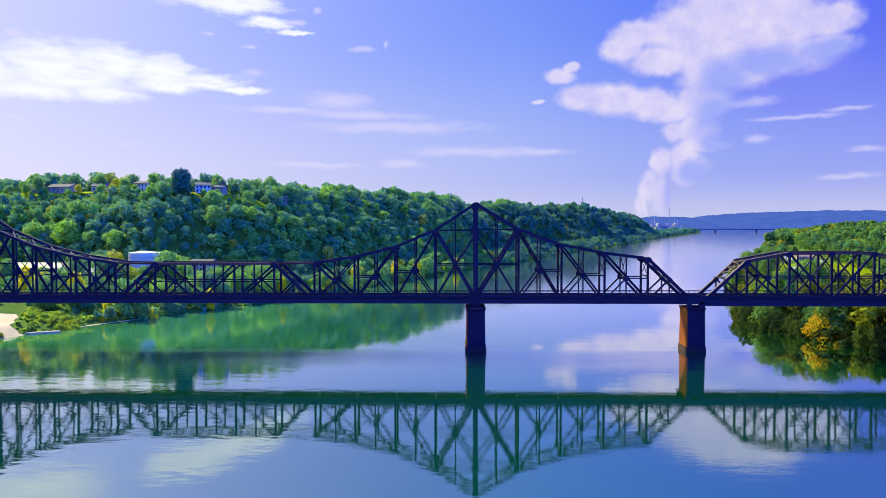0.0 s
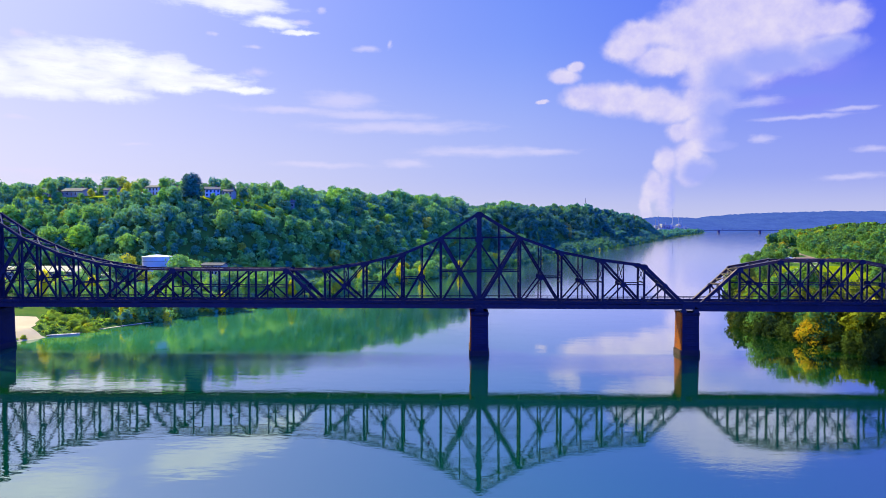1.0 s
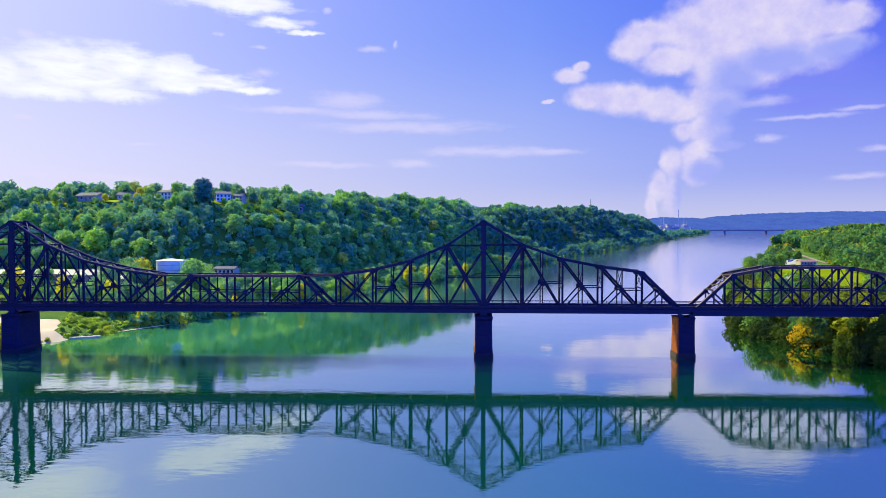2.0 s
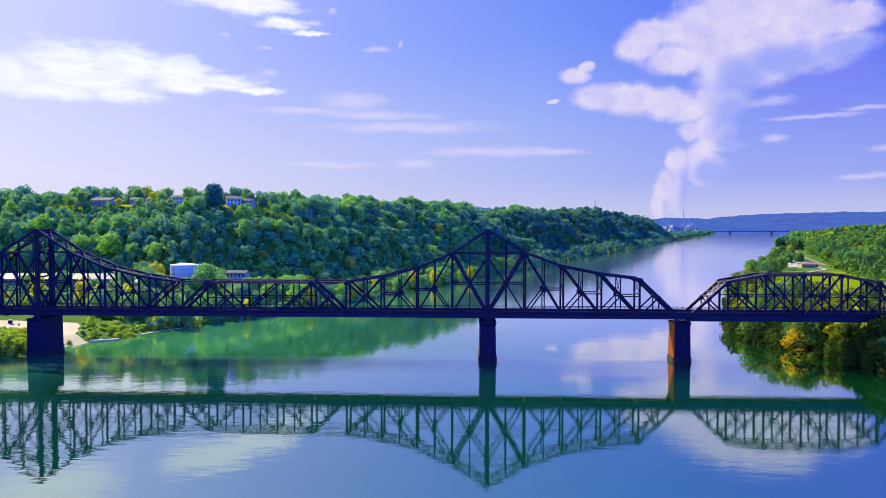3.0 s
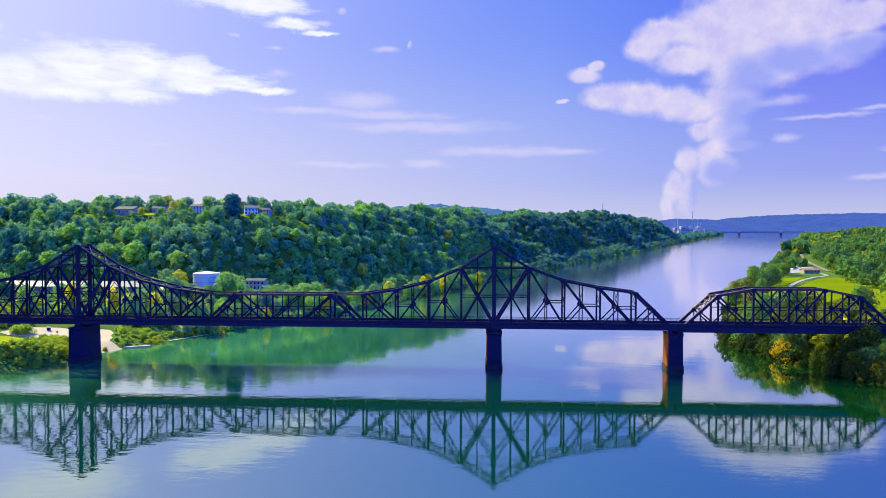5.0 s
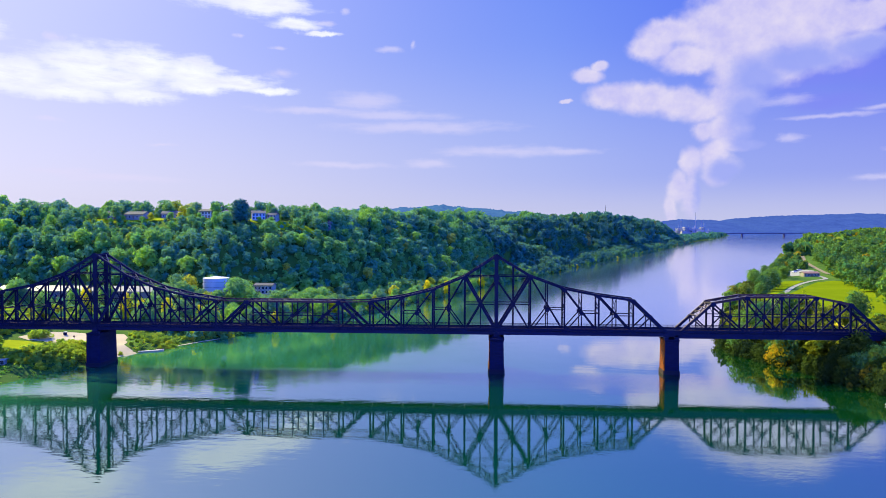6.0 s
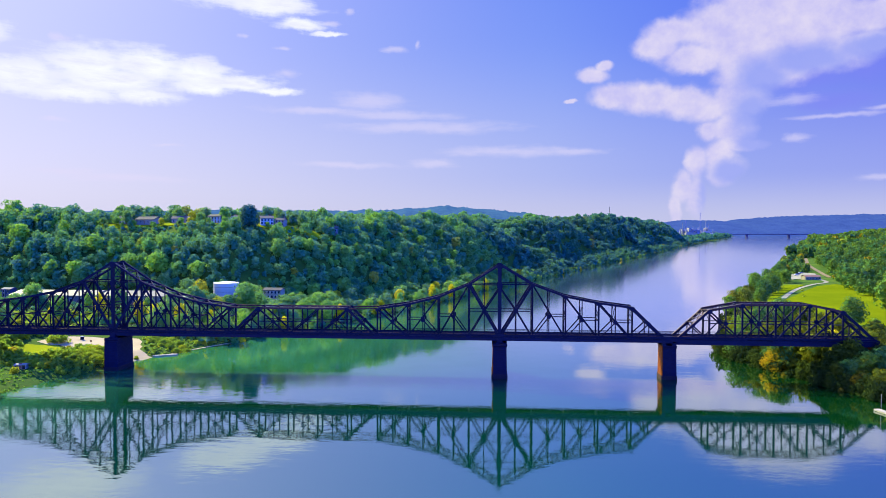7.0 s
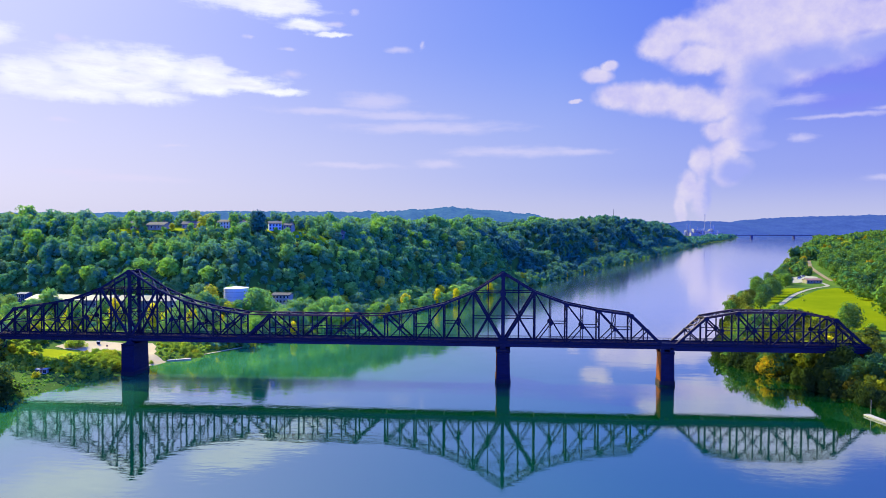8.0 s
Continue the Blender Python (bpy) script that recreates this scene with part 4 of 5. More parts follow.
def end_panel(xh, zh, xe, parent):
    """The sloping end post with its sub-members, from the hip at xh to the shoe at xe."""
    xm, zm = (xh + xe) / 2, (zh + ZB) / 2
    for y in (-HALF, HALF):
        member("end_post", (xe, y, ZB), (xh, y, zh), 0.75, 0.6, parent, kind="box")
        member("hanger", (xm, y, ZB), (xm, y, zm), 0.34, 0.3, parent)
        member("sub_diagonal", (xh, y, ZB), (xm, y, zm), 0.4, 0.3, parent)
        gusset(xm, y, zm, 1.15, 1.15, parent)
        gusset(xh, y, zh - 0.3, 1.7, 1.4, parent, 0.05)
        gusset(xe, y, ZB + 0.1, 1.8, 1.3, parent, 0.05)
    k1, k2 = 0.55, 0.97
    brace(xe + (xh - xe) * k1, ZB + (zh - ZB) * k1, xe + (xh - xe) * k2, ZB + (zh - ZB) * k2, parent, 0.2, "portal_brace")
    for k in (k1, k2):
        member("cross_strut", (xe + (xh - xe) * k, -HALF, ZB + (zh - ZB) * k), (xe + (xh - xe) * k, HALF, ZB + (zh - ZB) * k), 0.4, 0.4, parent)


ANCHOR = [37.3, 30.8, 26.9, 24.8, 23.4]
CANTI = [37.3, 30.6, 26.3, 23.8, 22.3]
ARM, MAIN = 10.8, 10.23
for x0, sgn in ((0.0, 1), (-133.0, -1)):
    tower(x0, 37.3, bridge)
    arm(x0, sgn * ARM, ANCHOR, False, bridge)
    end_panel(x0 + sgn * 4 * ARM, 23.4, x0 + sgn * 5 * ARM, bridge)
    arm(x0, -sgn * MAIN, CANTI, True, bridge)

# the suspended span between the arms
XS = [-41.0 - 10.2 * i for i in range(6)]
for s, (xe, xh) in enumerate(((XS[0], XS[1]), (XS[5], XS[4]))):
    end_panel(xh, 22.1, xe - 0.6 + 1.2 * s, bridge)
    for y in (-HALF, HALF):
        member("top_chord", (xe, y, 22.3), (xh, y, 22.1), 0.4, 0.5, bridge, M_RUST)
for i in range(1, 4):
    xa, xb = XS[i], XS[i + 1]
    xm, zm = (xa + xb) / 2, 17.6
    for y in (-HALF, HALF):
        member("top_chord", (xa, y, 22.1), (xb, y, 22.1), 0.6, 0.6, bridge, M_RUST, kind="box")
        for x in (xa, xb) if i == 3 else (xa,):
            member("post", (x, y, ZB), (x, y, 22.0), 0.5, 0.4, bridge)
        member("hanger", (xm, y, ZB), (xm, y, 22.0), 0.34, 0.3, bridge)
        lo, hi = (xb, xa) if i < 2 else (xa, xb)
        if i == 2:
            member("diagonal", (xa, y, 22.0), (xb, y, ZB), 0.4, 0.35, bridge)
        else:
            member("diagonal", (hi, y, 22.0), (lo, y, ZB), 0.5, 0.4, bridge)
        member("sub_diagonal", (hi, y, ZB), (xm, y, zm), 0.36, 0.3, bridge)
        member("strut", (xa, y, zm), (xb, y, zm), 0.26, 0.26, bridge)
        gusset(xm, y, zm, 1.1, 1.1, bridge)
    brace(xa, 22.1, xm, 22.1, bridge)
    brace(xm, 22.1, xb, 22.1, bridge)
    for x in (xa, xm):
        member("cross_strut", (x, -HALF, 22.1), (x, HALF, 22.1), 0.3, 0.3, bridge)


def ties(x0, x1, parent):
    bm = bmesh.new()
    for xk in np.arange(x0 + 0.3, x1, 0.6):
        box(bm, xk - 0.12, xk + 0.12, -1.3, 1.3, 13.504, 13.66)
    tagged(part("track_ties", bm, M_RUST, parent, "close row of dark timber ties"), kind="stuff")


def deck(x0, x1, panel, parent, low=0.0):
    """Bottom chords, floor beams, stringers, ties, rails and railings between two piers."""
    lo, hi = min(x0, x1), max(x0, x1)
    n = max(1, round((hi - lo) / panel))
    for i in range(n):
        a, b = lo + (hi - lo) * i / n, lo + (hi - lo) * (i + 1) / n
        for y in (-HALF, HALF):
            member("bottom_chord", (a, y, 12.65 - low / 2), (b, y, 12.65 - low / 2), 1.2 + low, 0.6, parent, kind="box")
        bm = boxes((a + 0.02, b - 0.02, -HALF + 0.35, HALF - 0.35, 13.35, 13.5))
        part("deck_plate", bm, M_STEEL, parent)
        bm = boxes((a - 0.25, a + 0.25, -HALF + 0.3, HALF - 0.3, 12.12 - low, 12.2 - low), (a - 0.25, a + 0.25, -HALF + 0.3, HALF - 0.3, 13.27, 13.345), (a - 0.03, a + 0.03, -HALF + 0.3, HALF - 0.3, 12.2 - low, 13.27))
        part("floor_beam", bm, M_STEEL, parent)
        for y in (-0.75, 0.75):
            part("rail", boxes((a, b, y - 0.07, y + 0.07, 13.664, 13.70), (a, b, y - 0.02, y + 0.02, 13.70, 13.78), (a, b, y - 0.04, y + 0.04, 13.78, 13.82)), M_RUST, parent)
        for y in (-HALF - 0.5, HALF + 0.5):
            bm = boxes((a, b, y - 0.06, y + 0.06, 14.68, 14.84), (a, b, y - 0.05, y + 0.05, 14.36, 14.47))
            for k in range(4):
                xk = a + (b - a) * k / 4
                box(bm, xk - 0.05, xk + 0.05, y - 0.05, y + 0.05, 13.5, 14.72)
            part("railing", bm, M_STEEL, parent)
            s = 1 if y > 0 else -1
            part("walkway", boxes((a, b, min(y, y - s * 0.85), max(y, y - s * 0.85), 13.43, 13.49)), M_STEEL, parent)
            part("fascia_plate", boxes((a + 0.02, b - 0.02, y - 0.04 - s * 0.2, y + 0.04 - s * 0.2, 13.494, 14.12)), M_STEEL, parent)


deck(0.0, 54.0, ARM, bridge)
deck(-187.0, -133.0, ARM, bridge)
deck(-133.0, 0.0, MAIN, bridge)

ties(-187, 54, bridge)

# the separate camelback span at the wooded shore
span = thing("truss_span", "dark steel curved-top truss railway span beside the trees", "bridge")
NX = [57.4 + 10.45 * i for i in range(7)]
NZ = [ZB, 22.7, 24.7, 24.8, 24.8, 22.7, ZB]
end_panel(NX[1], NZ[1], NX[0], span)
end_panel(NX[5], NZ[5], NX[6], span)
for i in range(1, 5):
    xa, xb, za, zb = NX[i], NX[i + 1], NZ[i], NZ[i + 1]
    xm, zt = (xa + xb) / 2, (za + zb) / 2
    zm = 18.6
    for y in (-HALF, HALF):
        member("top_chord", (xa, y, za), (xb, y, zb), 0.6, 0.6, span, M_RUST, kind="box")
        member("post", (xa, y, ZB), (xa, y, za), 0.55, 0.45, span)
        if i == 4:
            member("post", (xb, y, ZB), (xb, y, zb), 0.55, 0.45, span)
        member("hanger", (xm, y, ZB), (xm, y, zt), 0.36, 0.32, span)
        lo, hi = (xb, xa) if i < 3 else (xa, xb)
        member("diagonal", (hi, y, za if hi == xa else zb), (lo, y, ZB), 0.5, 0.4, span)
        member("sub_diagonal", (hi, y, ZB), (xm, y, zm), 0.36, 0.3, span)
        if i in (2, 3):
            member("sub_diagonal", (xm, y, zm), (lo, y, zb if hi == xa else za), 0.26, 0.25, span)
        member("strut", (xa, y, zm), (xb, y, zm), 0.26, 0.26, span)
        gusset(xm, y, zm, 1.25, 1.25, span)
        gusset(xa, y, za - 0.3, 1.5, 1.2, span)
        gusset(xa, y, ZB, 1.8, 1.3, span)
    brace(xa, za, xm, zt, span)
    brace(xm, zt, xb, zb, span)
    for x, z in ((xa, za), (xm, zt)):
        member("cross_strut", (x, -HALF, z), (x, HALF, z), 0.3, 0.3, span)
    brace(xa, 19.5, xa, za, span, 0.16, "sway_brace")
# end portal: pale plates and lacing with sunlight put into their colour
for y in (-HALF, HALF):
    for (xa, za), (xb, zb) in (((NX[0] + 0.6, NZ[0] + 0.5), (NX[1], NZ[1])), ((NX[1], NZ[1]), (NX[2], NZ[2]))):
        d = Vector((xb - xa, 0, zb - za)).normalized()
        up = Vector((-d.z, 0, d.x)) * 0.46
        member("cover_plate", (xa + up.x, y, za + up.z), (xb + up.x, y, zb + up.z), 0.05, 0.74, span, M_SUNLIT, "box")
for k in range(7):
    t0, t1 = 0.50 + k * 0.07, 0.50 + (k + 1) * 0.07
    e = (-HALF, HALF) if k % 2 else (HALF, -HALF)
    xa, xb, za, zb = NX[0], NX[1], NZ[0] + 0.45, NZ[1] + 0.45
    member("portal_lacing", (xa + (xb - xa) * t0, e[0], za + (zb - za) * t0), (xa + (xb - xa) * t1, e[1], za + (zb - za) * t1), 0.08, 0.22, span, M_SUNLIT, "box")
deck(57.4, 120.1, 10.45, span, 0.5)
ties(57.4, 120, span)
part("deck_plate", boxes((54.05, 57.35, -HALF, HALF, 13.0, 13.5)), M_STEEL, span)
for y in (-HALF - 0.3, HALF + 0.3):
    part("end_girder", boxes((53.95, 57.45, y - 0.05, y + 0.05, 12.1, 14.12), (53.95, 57.45, y - 0.2, y + 0.2, 12.0, 12.096)), M_STEEL, span)
    part("railing", boxes((54.0, 57.4, y - 0.06, y + 0.06, 14.68, 14.84), (54.0, 57.4, y - 0.05, y + 0.05, 14.36, 14.47), (55.6, 55.7, y - 0.05, y + 0.05, 14.124, 14.68)), M_STEEL, span)


def pier(x, y, name, label, base=-3.5, top=11.2, w=4.6, length=12.4):
    """A battered stone pier with a coping and a footing."""
    ob = thing(name, label, "pier", pose(x, y, 0), "piers of the bridge")
    bm = bmesh.new()
    rings = []
    for z, k in ((base, 1.16), (1.2, 1.14), (1.45, 1.05), (top - 0.9, 0.98), (top - 0.9, 0.98)):
        a, b = w / 2 * k, length / 2 * (0.9 + 0.1 * k)
        c = 0.28
        pts = [(-a, -b + c), (-a + c, -b), (a - c, -b), (a, -b + c), (a, b - c), (a - c, b), (-a + c, b), (-a, b - c)]
        rings.append([bm.verts.new((u, v, z)) for u, v in pts])
    for r0, r1 in zip(rings[:3], rings[1:4]):
        for i in range(8):
            bm.faces.new((r0[i - 1], r0[i], r1[i], r1[i - 1]))
    bm.faces.new(rings[3])
    for v in rings[4]:
        bm.verts.remove(v)
    part("shaft", bm, M_STONE, ob)
    bm = boxes((-w * 0.52, w * 0.52, -length * 0.46, length * 0.46, top - 0.9, top - 0.45, 0.06), (-w * 0.54, w * 0.54, -length * 0.48, length * 0.48, top - 0.446, top, 0.08))
    part("coping", bm, M_STONE, ob, "projecting stone coping")
    return ob


STONE_LABEL = "dark weathered stone block bridge pier standing in the river"
pier(0, 0, "bridge_pier", STONE_LABEL)
pier(55.1, -1.2, "bridge_pier", STONE_LABEL, length=5.8)
pier(-133, 0, "bridge_pier", "dark weathered stone block bridge pier at the water's edge", length=10.6)
pier(-189, 0, "bridge_pier", "dark stone bridge pier among bank bushes", base=1.0)
pier(122.5, 0, "bridge_pier", "stone end pier hidden among trees", base=1.0)
for x in (53.5, 56.7, -186.8, 119.9):
    for y in (-HALF, HALF):
        own = bridge if x in (53.5, -186.8) else span
        part("bearing", boxes((x - 0.7, x + 0.7, y - 0.5, y + 0.5, 11.22, 11.9), (x - 0.4, x + 0.4, y - 0.35, y + 0.35, 11.904, 12.6)), M_STEEL, own, "cast steel bearing shoe")


# ================= roads, field, landing =================
def grass(name, dark, light):
    m, g = material(name)
    pos = g.node("ShaderNodeTexCoord").outputs["Object"]
    a = g.noise(0.03, 5.0, 0.6, pos).outputs[0]
    b = g.noise(0.7, 5.0, 0.65, pos).outputs[0]
    col = g.mix(g.range(a, 0.3, 0.7), dark, light)
    col = g.mix(g.math("MULTIPLY", g.range(b, 0.45, 0.75), 0.5), col, dark)
    p = g.node("ShaderNodeBsdfPrincipled", {"Base Color": col, "Roughness": 1.0, "Specular IOR Level": 0.0, "Normal": bump(g, b, 0.5, 0.10)})
    return finish(m, g, p.outputs[0])


M_FIELD = grass("mown_grass", (0.095, 0.130, 0.002), (0.140, 0.170, 0.002))
M_LAWN = grass("rough_grass", (0.16, 0.21, 0.006), (0.28, 0.29, 0.010))
M_ROAD = plain("pale_gravel_road", (0.19, 0.18, 0.13), (0.28, 0.26, 0.19), 0.95, 0.2, 2.0)
M_BALLAST = plain("brown_ballast", (0.13, 0.10, 0.055), (0.21, 0.165, 0.10), 0.95, 0.3, 3.0)
M_PALE = plain("pale_sheet_metal", (0.11, 0.105, 0.11), (0.17, 0.16, 0.165), 0.5, 0.1, 1.0)
M_WHITE = plain("white_siding", (0.46, 0.45, 0.44), (0.58, 0.56, 0.55), 0.7, 0.2, 2.0)
M_GREY = plain("grey_siding", (0.20, 0.185, 0.16), (0.30, 0.28, 0.24), 0.8, 0.2, 2.0)
M_SHINGLE = plain("grey_shingles", (0.065, 0.06, 0.055), (0.12, 0.11, 0.10), 0.9, 0.4, 4.0)
M_SLATE = plain("blue_grey_sheet_metal", (0.035, 0.045, 0.10), (0.05, 0.06, 0.13), 0.7, 0.3, 2.0)
M_BROWN = plain("brown_roofing", (0.16, 0.09, 0.07), (0.26, 0.15, 0.11), 0.85, 0.4, 4.0)
M_WOOD = plain("grey_planks", (0.24, 0.22, 0.20), (0.36, 0.33, 0.30), 0.85, 0.5, 5.0)
m_, g_ = material("window_glass")
M_GLASS = finish(m_, g_, g_.node("ShaderNodeBsdfPrincipled", {"Base Color": (0.02, 0.025, 0.04), "Roughness": 0.08}).outputs[0])


def drape(name, outline, mat, label, category, lift=0.18, cell=4.0, kind="structure"):
    """A flat covering with a free outline that follows the ground."""
    bm = bmesh.new()
    bm.faces.new([bm.verts.new((x, y, 0)) for x, y in outline])
    xs, ys = [p[0] for p in outline], [p[1] for p in outline]
    for lo, hi, ax in ((min(xs), max(xs), 0), (min(ys), max(ys), 1)):
        for v in np.arange(math.floor(lo / cell) * cell + cell, hi, cell):
            co, no = ((v, 0, 0), (1, 0, 0)) if ax == 0 else ((0, v, 0), (0, 1, 0))
            bmesh.ops.bisect_plane(bm, geom=bm.verts[:] + bm.edges[:] + bm.faces[:], plane_co=co, plane_no=no)
    bmesh.ops.triangulate(bm, faces=bm.faces[:])
    for v in bm.verts:
        v.co.z = float(land(v.co.x, v.co.y)) + lift
    if sum(f.normal.z for f in bm.faces) < 0:
        bmesh.ops.reverse_faces(bm, faces=bm.faces[:])
    return tagged(part(name, bm, mat, smooth=True), label, category, kind=kind)


def ribbon(line, width):
    """The outline of a road along a line of points, rounded by a spline."""
    pts = []
    ext = [line[0]] + list(line) + [line[-1]]
    for a, b, c, d in zip(ext, ext[1:], ext[2:], ext[3:]):
        for k in range(5):
            t = k / 5
            pts.append(tuple(0.5 * (2 * b[i] + (c[i] - a[i]) * t + (2 * a[i] - 5 * b[i] + 4 * c[i] - d[i]) * t * t + (3 * b[i] - a[i] - 3 * c[i] + d[i]) * t ** 3) for i in (0, 1)))
    pts.append(line[-1])
    left, right = [], []
    for i, p in enumerate(pts):
        q, r = pts[max(0, i - 1)], pts[min(len(pts) - 1, i + 1)]
        n = Vector((-(r[1] - q[1]), r[0] - q[0])).normalized() * width / 2
        left.append((p[0] + n.x, p[1] + n.y))
        right.append((p[0] - n.x, p[1] - n.y))
    return left + right[::-1]


drape("field", [(150, 118), (163, 174), (180, 205), (212, 254), (250, 310), (272, 328), (284, 305), (264, 240), (248, 190), (232, 130), (210, 100), (175, 96)], M_FIELD,
      "bright green mown meadow beside the river", "field")
drape("lawn", [(162, 186), (178, 214), (214, 276), (246, 322), (236, 332), (205, 292), (170, 226), (158, 194)], M_FIELD, "strip of green grass under the riverside trees", "grass", 0.14)
drape("gravel_road", ribbon([(148, 130), (161.6, 174), (180.5, 210), (220, 279), (252, 322), (273, 344), (281, 366), (286, 392)], 3.3), M_ROAD, "pale gravel lane curving along the meadow", "road", 0.26)
drape("railway_bed", ribbon([(303, 398), (312, 426), (325, 462), (341, 506), (386, 622), (434, 731), (510, 905)], 4.2), M_BALLAST, "brown ballast bed of a curving railway line", "railway", 0.40)
drape("car_park", [(258, 383), (264, 402), (290, 452), (312, 474), (314, 450), (298, 412), (284, 386)], M_ROAD, "pale gravel car park by the river", "car park", 0.34)
drape("landing", [(-178, 21), (-177, 26), (-173, 32.5), (-166, 36), (-160, 37), (-154, 40), (-148, 41), (-144, 36.5), (-142, 31), (-139.5, 28), (-138, 23), (-133, 20), (-128.5, 17.5), (-128.3, 11), (-129.5, 5), (-134, 8.5), (-141, 14.5), (-148, 20.5), (-155, 20), (-162, 18), (-168, 20.5), (-173, 19.5)], M_CONCRETE,
      "pale concrete and gravel boat landing sloping into the river", "landing", 0.16, 3.0)
drape("shore_strip", ribbon([(-128.5, 22), (-123.6, 33), (-117.4, 44), (-112.4, 52)], 0.9), M_CONCRETE, "narrow pale strip of mud and gravel at the waterline", "shore", 0.12, 2.0)
drape("lawn", [(-181, 12), (-178, 16.5), (-172, 18), (-166, 17.2), (-160, 13.5), (-158.5, 9), (-161, 5), (-165, 2.5), (-171, 3), (-176, 6)], M_LAWN, "sunlit yellow-green patch of grass", "grass", 0.2, 3.0)
drape("road", ribbon([(-420, 150), (-330, 138), (-262, 132), (-212, 127), (-160, 122)], 7.0), M_ROAD, "pale road along the works at the foot of the hill", "road", 0.25)
drape("lawn", [(-262, 198), (-130, 197), (-128, 209), (-262, 207)], M_LAWN, "sunny lawns in front of ridge-top houses", "grass", 0.3, 4.0)
drape("lawn", [(-127, 209), (-106, 209), (-105, 219), (-126, 219)], M_LAWN, "small sunny lawn on the ridge", "grass", 0.3, 4.0)


# ================= buildings =================
def gable(bm, w, d, z0, z1, over=0.4, thick=0.25):
    """A pitched roof along x with thickness."""
    a, b = w / 2 + over, d / 2 + over
    prof = [(-b, z0), (0, z1), (b, z0), (b, z0 - thick), (0, z1 - thick), (-b, z0 - thick)]
    l = [bm.verts.new((-a, y, z)) for y, z in prof]
    r = [bm.verts.new((a, y, z)) for y, z in prof]
    n = len(prof)
    for i in range(n):
        bm.faces.new((l[i], l[(i + 1) % n], r[(i + 1) % n], r[i]))
    for ring in (l, r):
        bm.faces.new((ring[0], ring[1], ring[4], ring[5]))
        bm.faces.new((ring[1], ring[2], ring[3], ring[4]))
    bmesh.ops.recalc_face_normals(bm, faces=bm.faces[:])


def house(x, y, w, d, wall_h, rise, wall, roof, label, z=None, yaw=0.0, windows=4, storeys=2, chimney=True, name="house", category="house", group=""):
    z = float(land(x, y)) if z is None else z
    ob = thing(name, label, category, pose(x, y, z, 0, 0, yaw), group)
    bm = boxes((-w / 2, w / 2, -d / 2, d / 2, -1.5, wall_h))
    for s in (-1, 1):
        v = [bm.verts.new(p) for p in ((s * w / 2, -d / 2, wall_h), (s * w / 2, d / 2, wall_h), (s * w / 2, 0, wall_h + rise - 0.3))]
        bm.faces.new(v if s < 0 else v[::-1])
    part("wall", bm, wall, ob)
    bm = bmesh.new()
    gable(bm, w, d, wall_h + 0.22, wall_h + rise)
    part("roof", bm, roof, ob)
    for k in range(storeys):
        zc = wall_h * (k + 0.55) / storeys
        for i in range(windows):
            xc = -w / 2 + w * (i + 0.5) / windows
            if k == 0 and i == windows // 2:
                dr = part("door", boxes((xc - 0.5, xc + 0.5, -d / 2 - 0.05, -d / 2 - 0.003, 0.0, 2.1)), M_BROWN, ob)
                continue
            win = part("window", boxes((xc - 0.62, xc + 0.62, -d / 2 - 0.06, -d / 2 - 0.003, zc - 0.75, zc + 0.75)), M_WHITE, ob)
            part("pane", boxes((xc - 0.52, xc + 0.52, -d / 2 - 0.075, -d / 2 - 0.063, zc - 0.65, zc + 0.65)), M_GLASS, win)
    if chimney:
        part("chimney", boxes((w * 0.2, w * 0.2 + 0.9, 0.4, 1.2, wall_h + rise * 0.4, wall_h + rise + 0.9)), M_BROWN, ob)
    return ob


G = "houses on the ridge"
house(-247, 209, 7.3, 7, 3.4, 1.8, M_GREY, M_SHINGLE, "small grey ridge-top house with a shingle roof", group=G, yaw=18)
house(-229.5, 206, 13.8, 9, 2.8, 2.2, M_GREY, M_SHINGLE, "long low grey house with a broad shingle roof", group=G, windows=5, storeys=1, yaw=-9)
house(-209.5, 211, 10.8, 8, 3.0, 1.9, M_GREY, M_SHINGLE, "low grey house with a broad roof on the ridge", group=G, storeys=1, yaw=14)
house(-182.5, 206, 9.5, 7.5, 4.4, 1.6, M_WHITE, M_SHINGLE, "white two-storey house with a grey roof", group=G, yaw=-16)
house(-171, 207, 5.6, 7, 3.6, 1.5, M_WHITE, M_SHINGLE, "small white house beside a tall tree", group=G, windows=3, yaw=80)
house(-149.5, 206, 8.2, 7.5, 4.2, 1.8, M_WHITE, M_SHINGLE, "white gabled house on a lawn", group=G, yaw=22)
house(-140.5, 208, 6.0, 7, 3.8, 1.6, M_GREY, M_SHINGLE, "grey gabled house behind trees", group=G, windows=3)
house(-112, 232, 8.6, 7, 3.4, 1.5, M_GREY, M_SHINGLE, "low grey house half hidden by trees", group=G, storeys=1)
house(-118, 124, 9.5, 7, 6.8, 1.2, M_GREY, M_SHINGLE, "tall grey block building with rows of windows", z=9.0, windows=5, storeys=3, chimney=False, name="works_building", category="building")
house(-229, 114, 46, 18, 4.6, 2.2, M_PALE, M_PALE, "long pale sheet-metal warehouse", z=9.0, windows=9, storeys=1, chimney=False, name="warehouse", category="building")
house(-184, 110, 34, 16, 5.0, 2.2, M_PALE, M_PALE, "pale sheet-metal warehouse behind trees", z=9.0, windows=7, storeys=1, chimney=False, name="warehouse", category="building")
house(-264, 121, 5, 5, 6.2, 1.0, M_SLATE, M_SLATE, "blue-grey tower of the works", z=9.0, windows=2, storeys=3, chimney=False, name="works_tower", category="building")
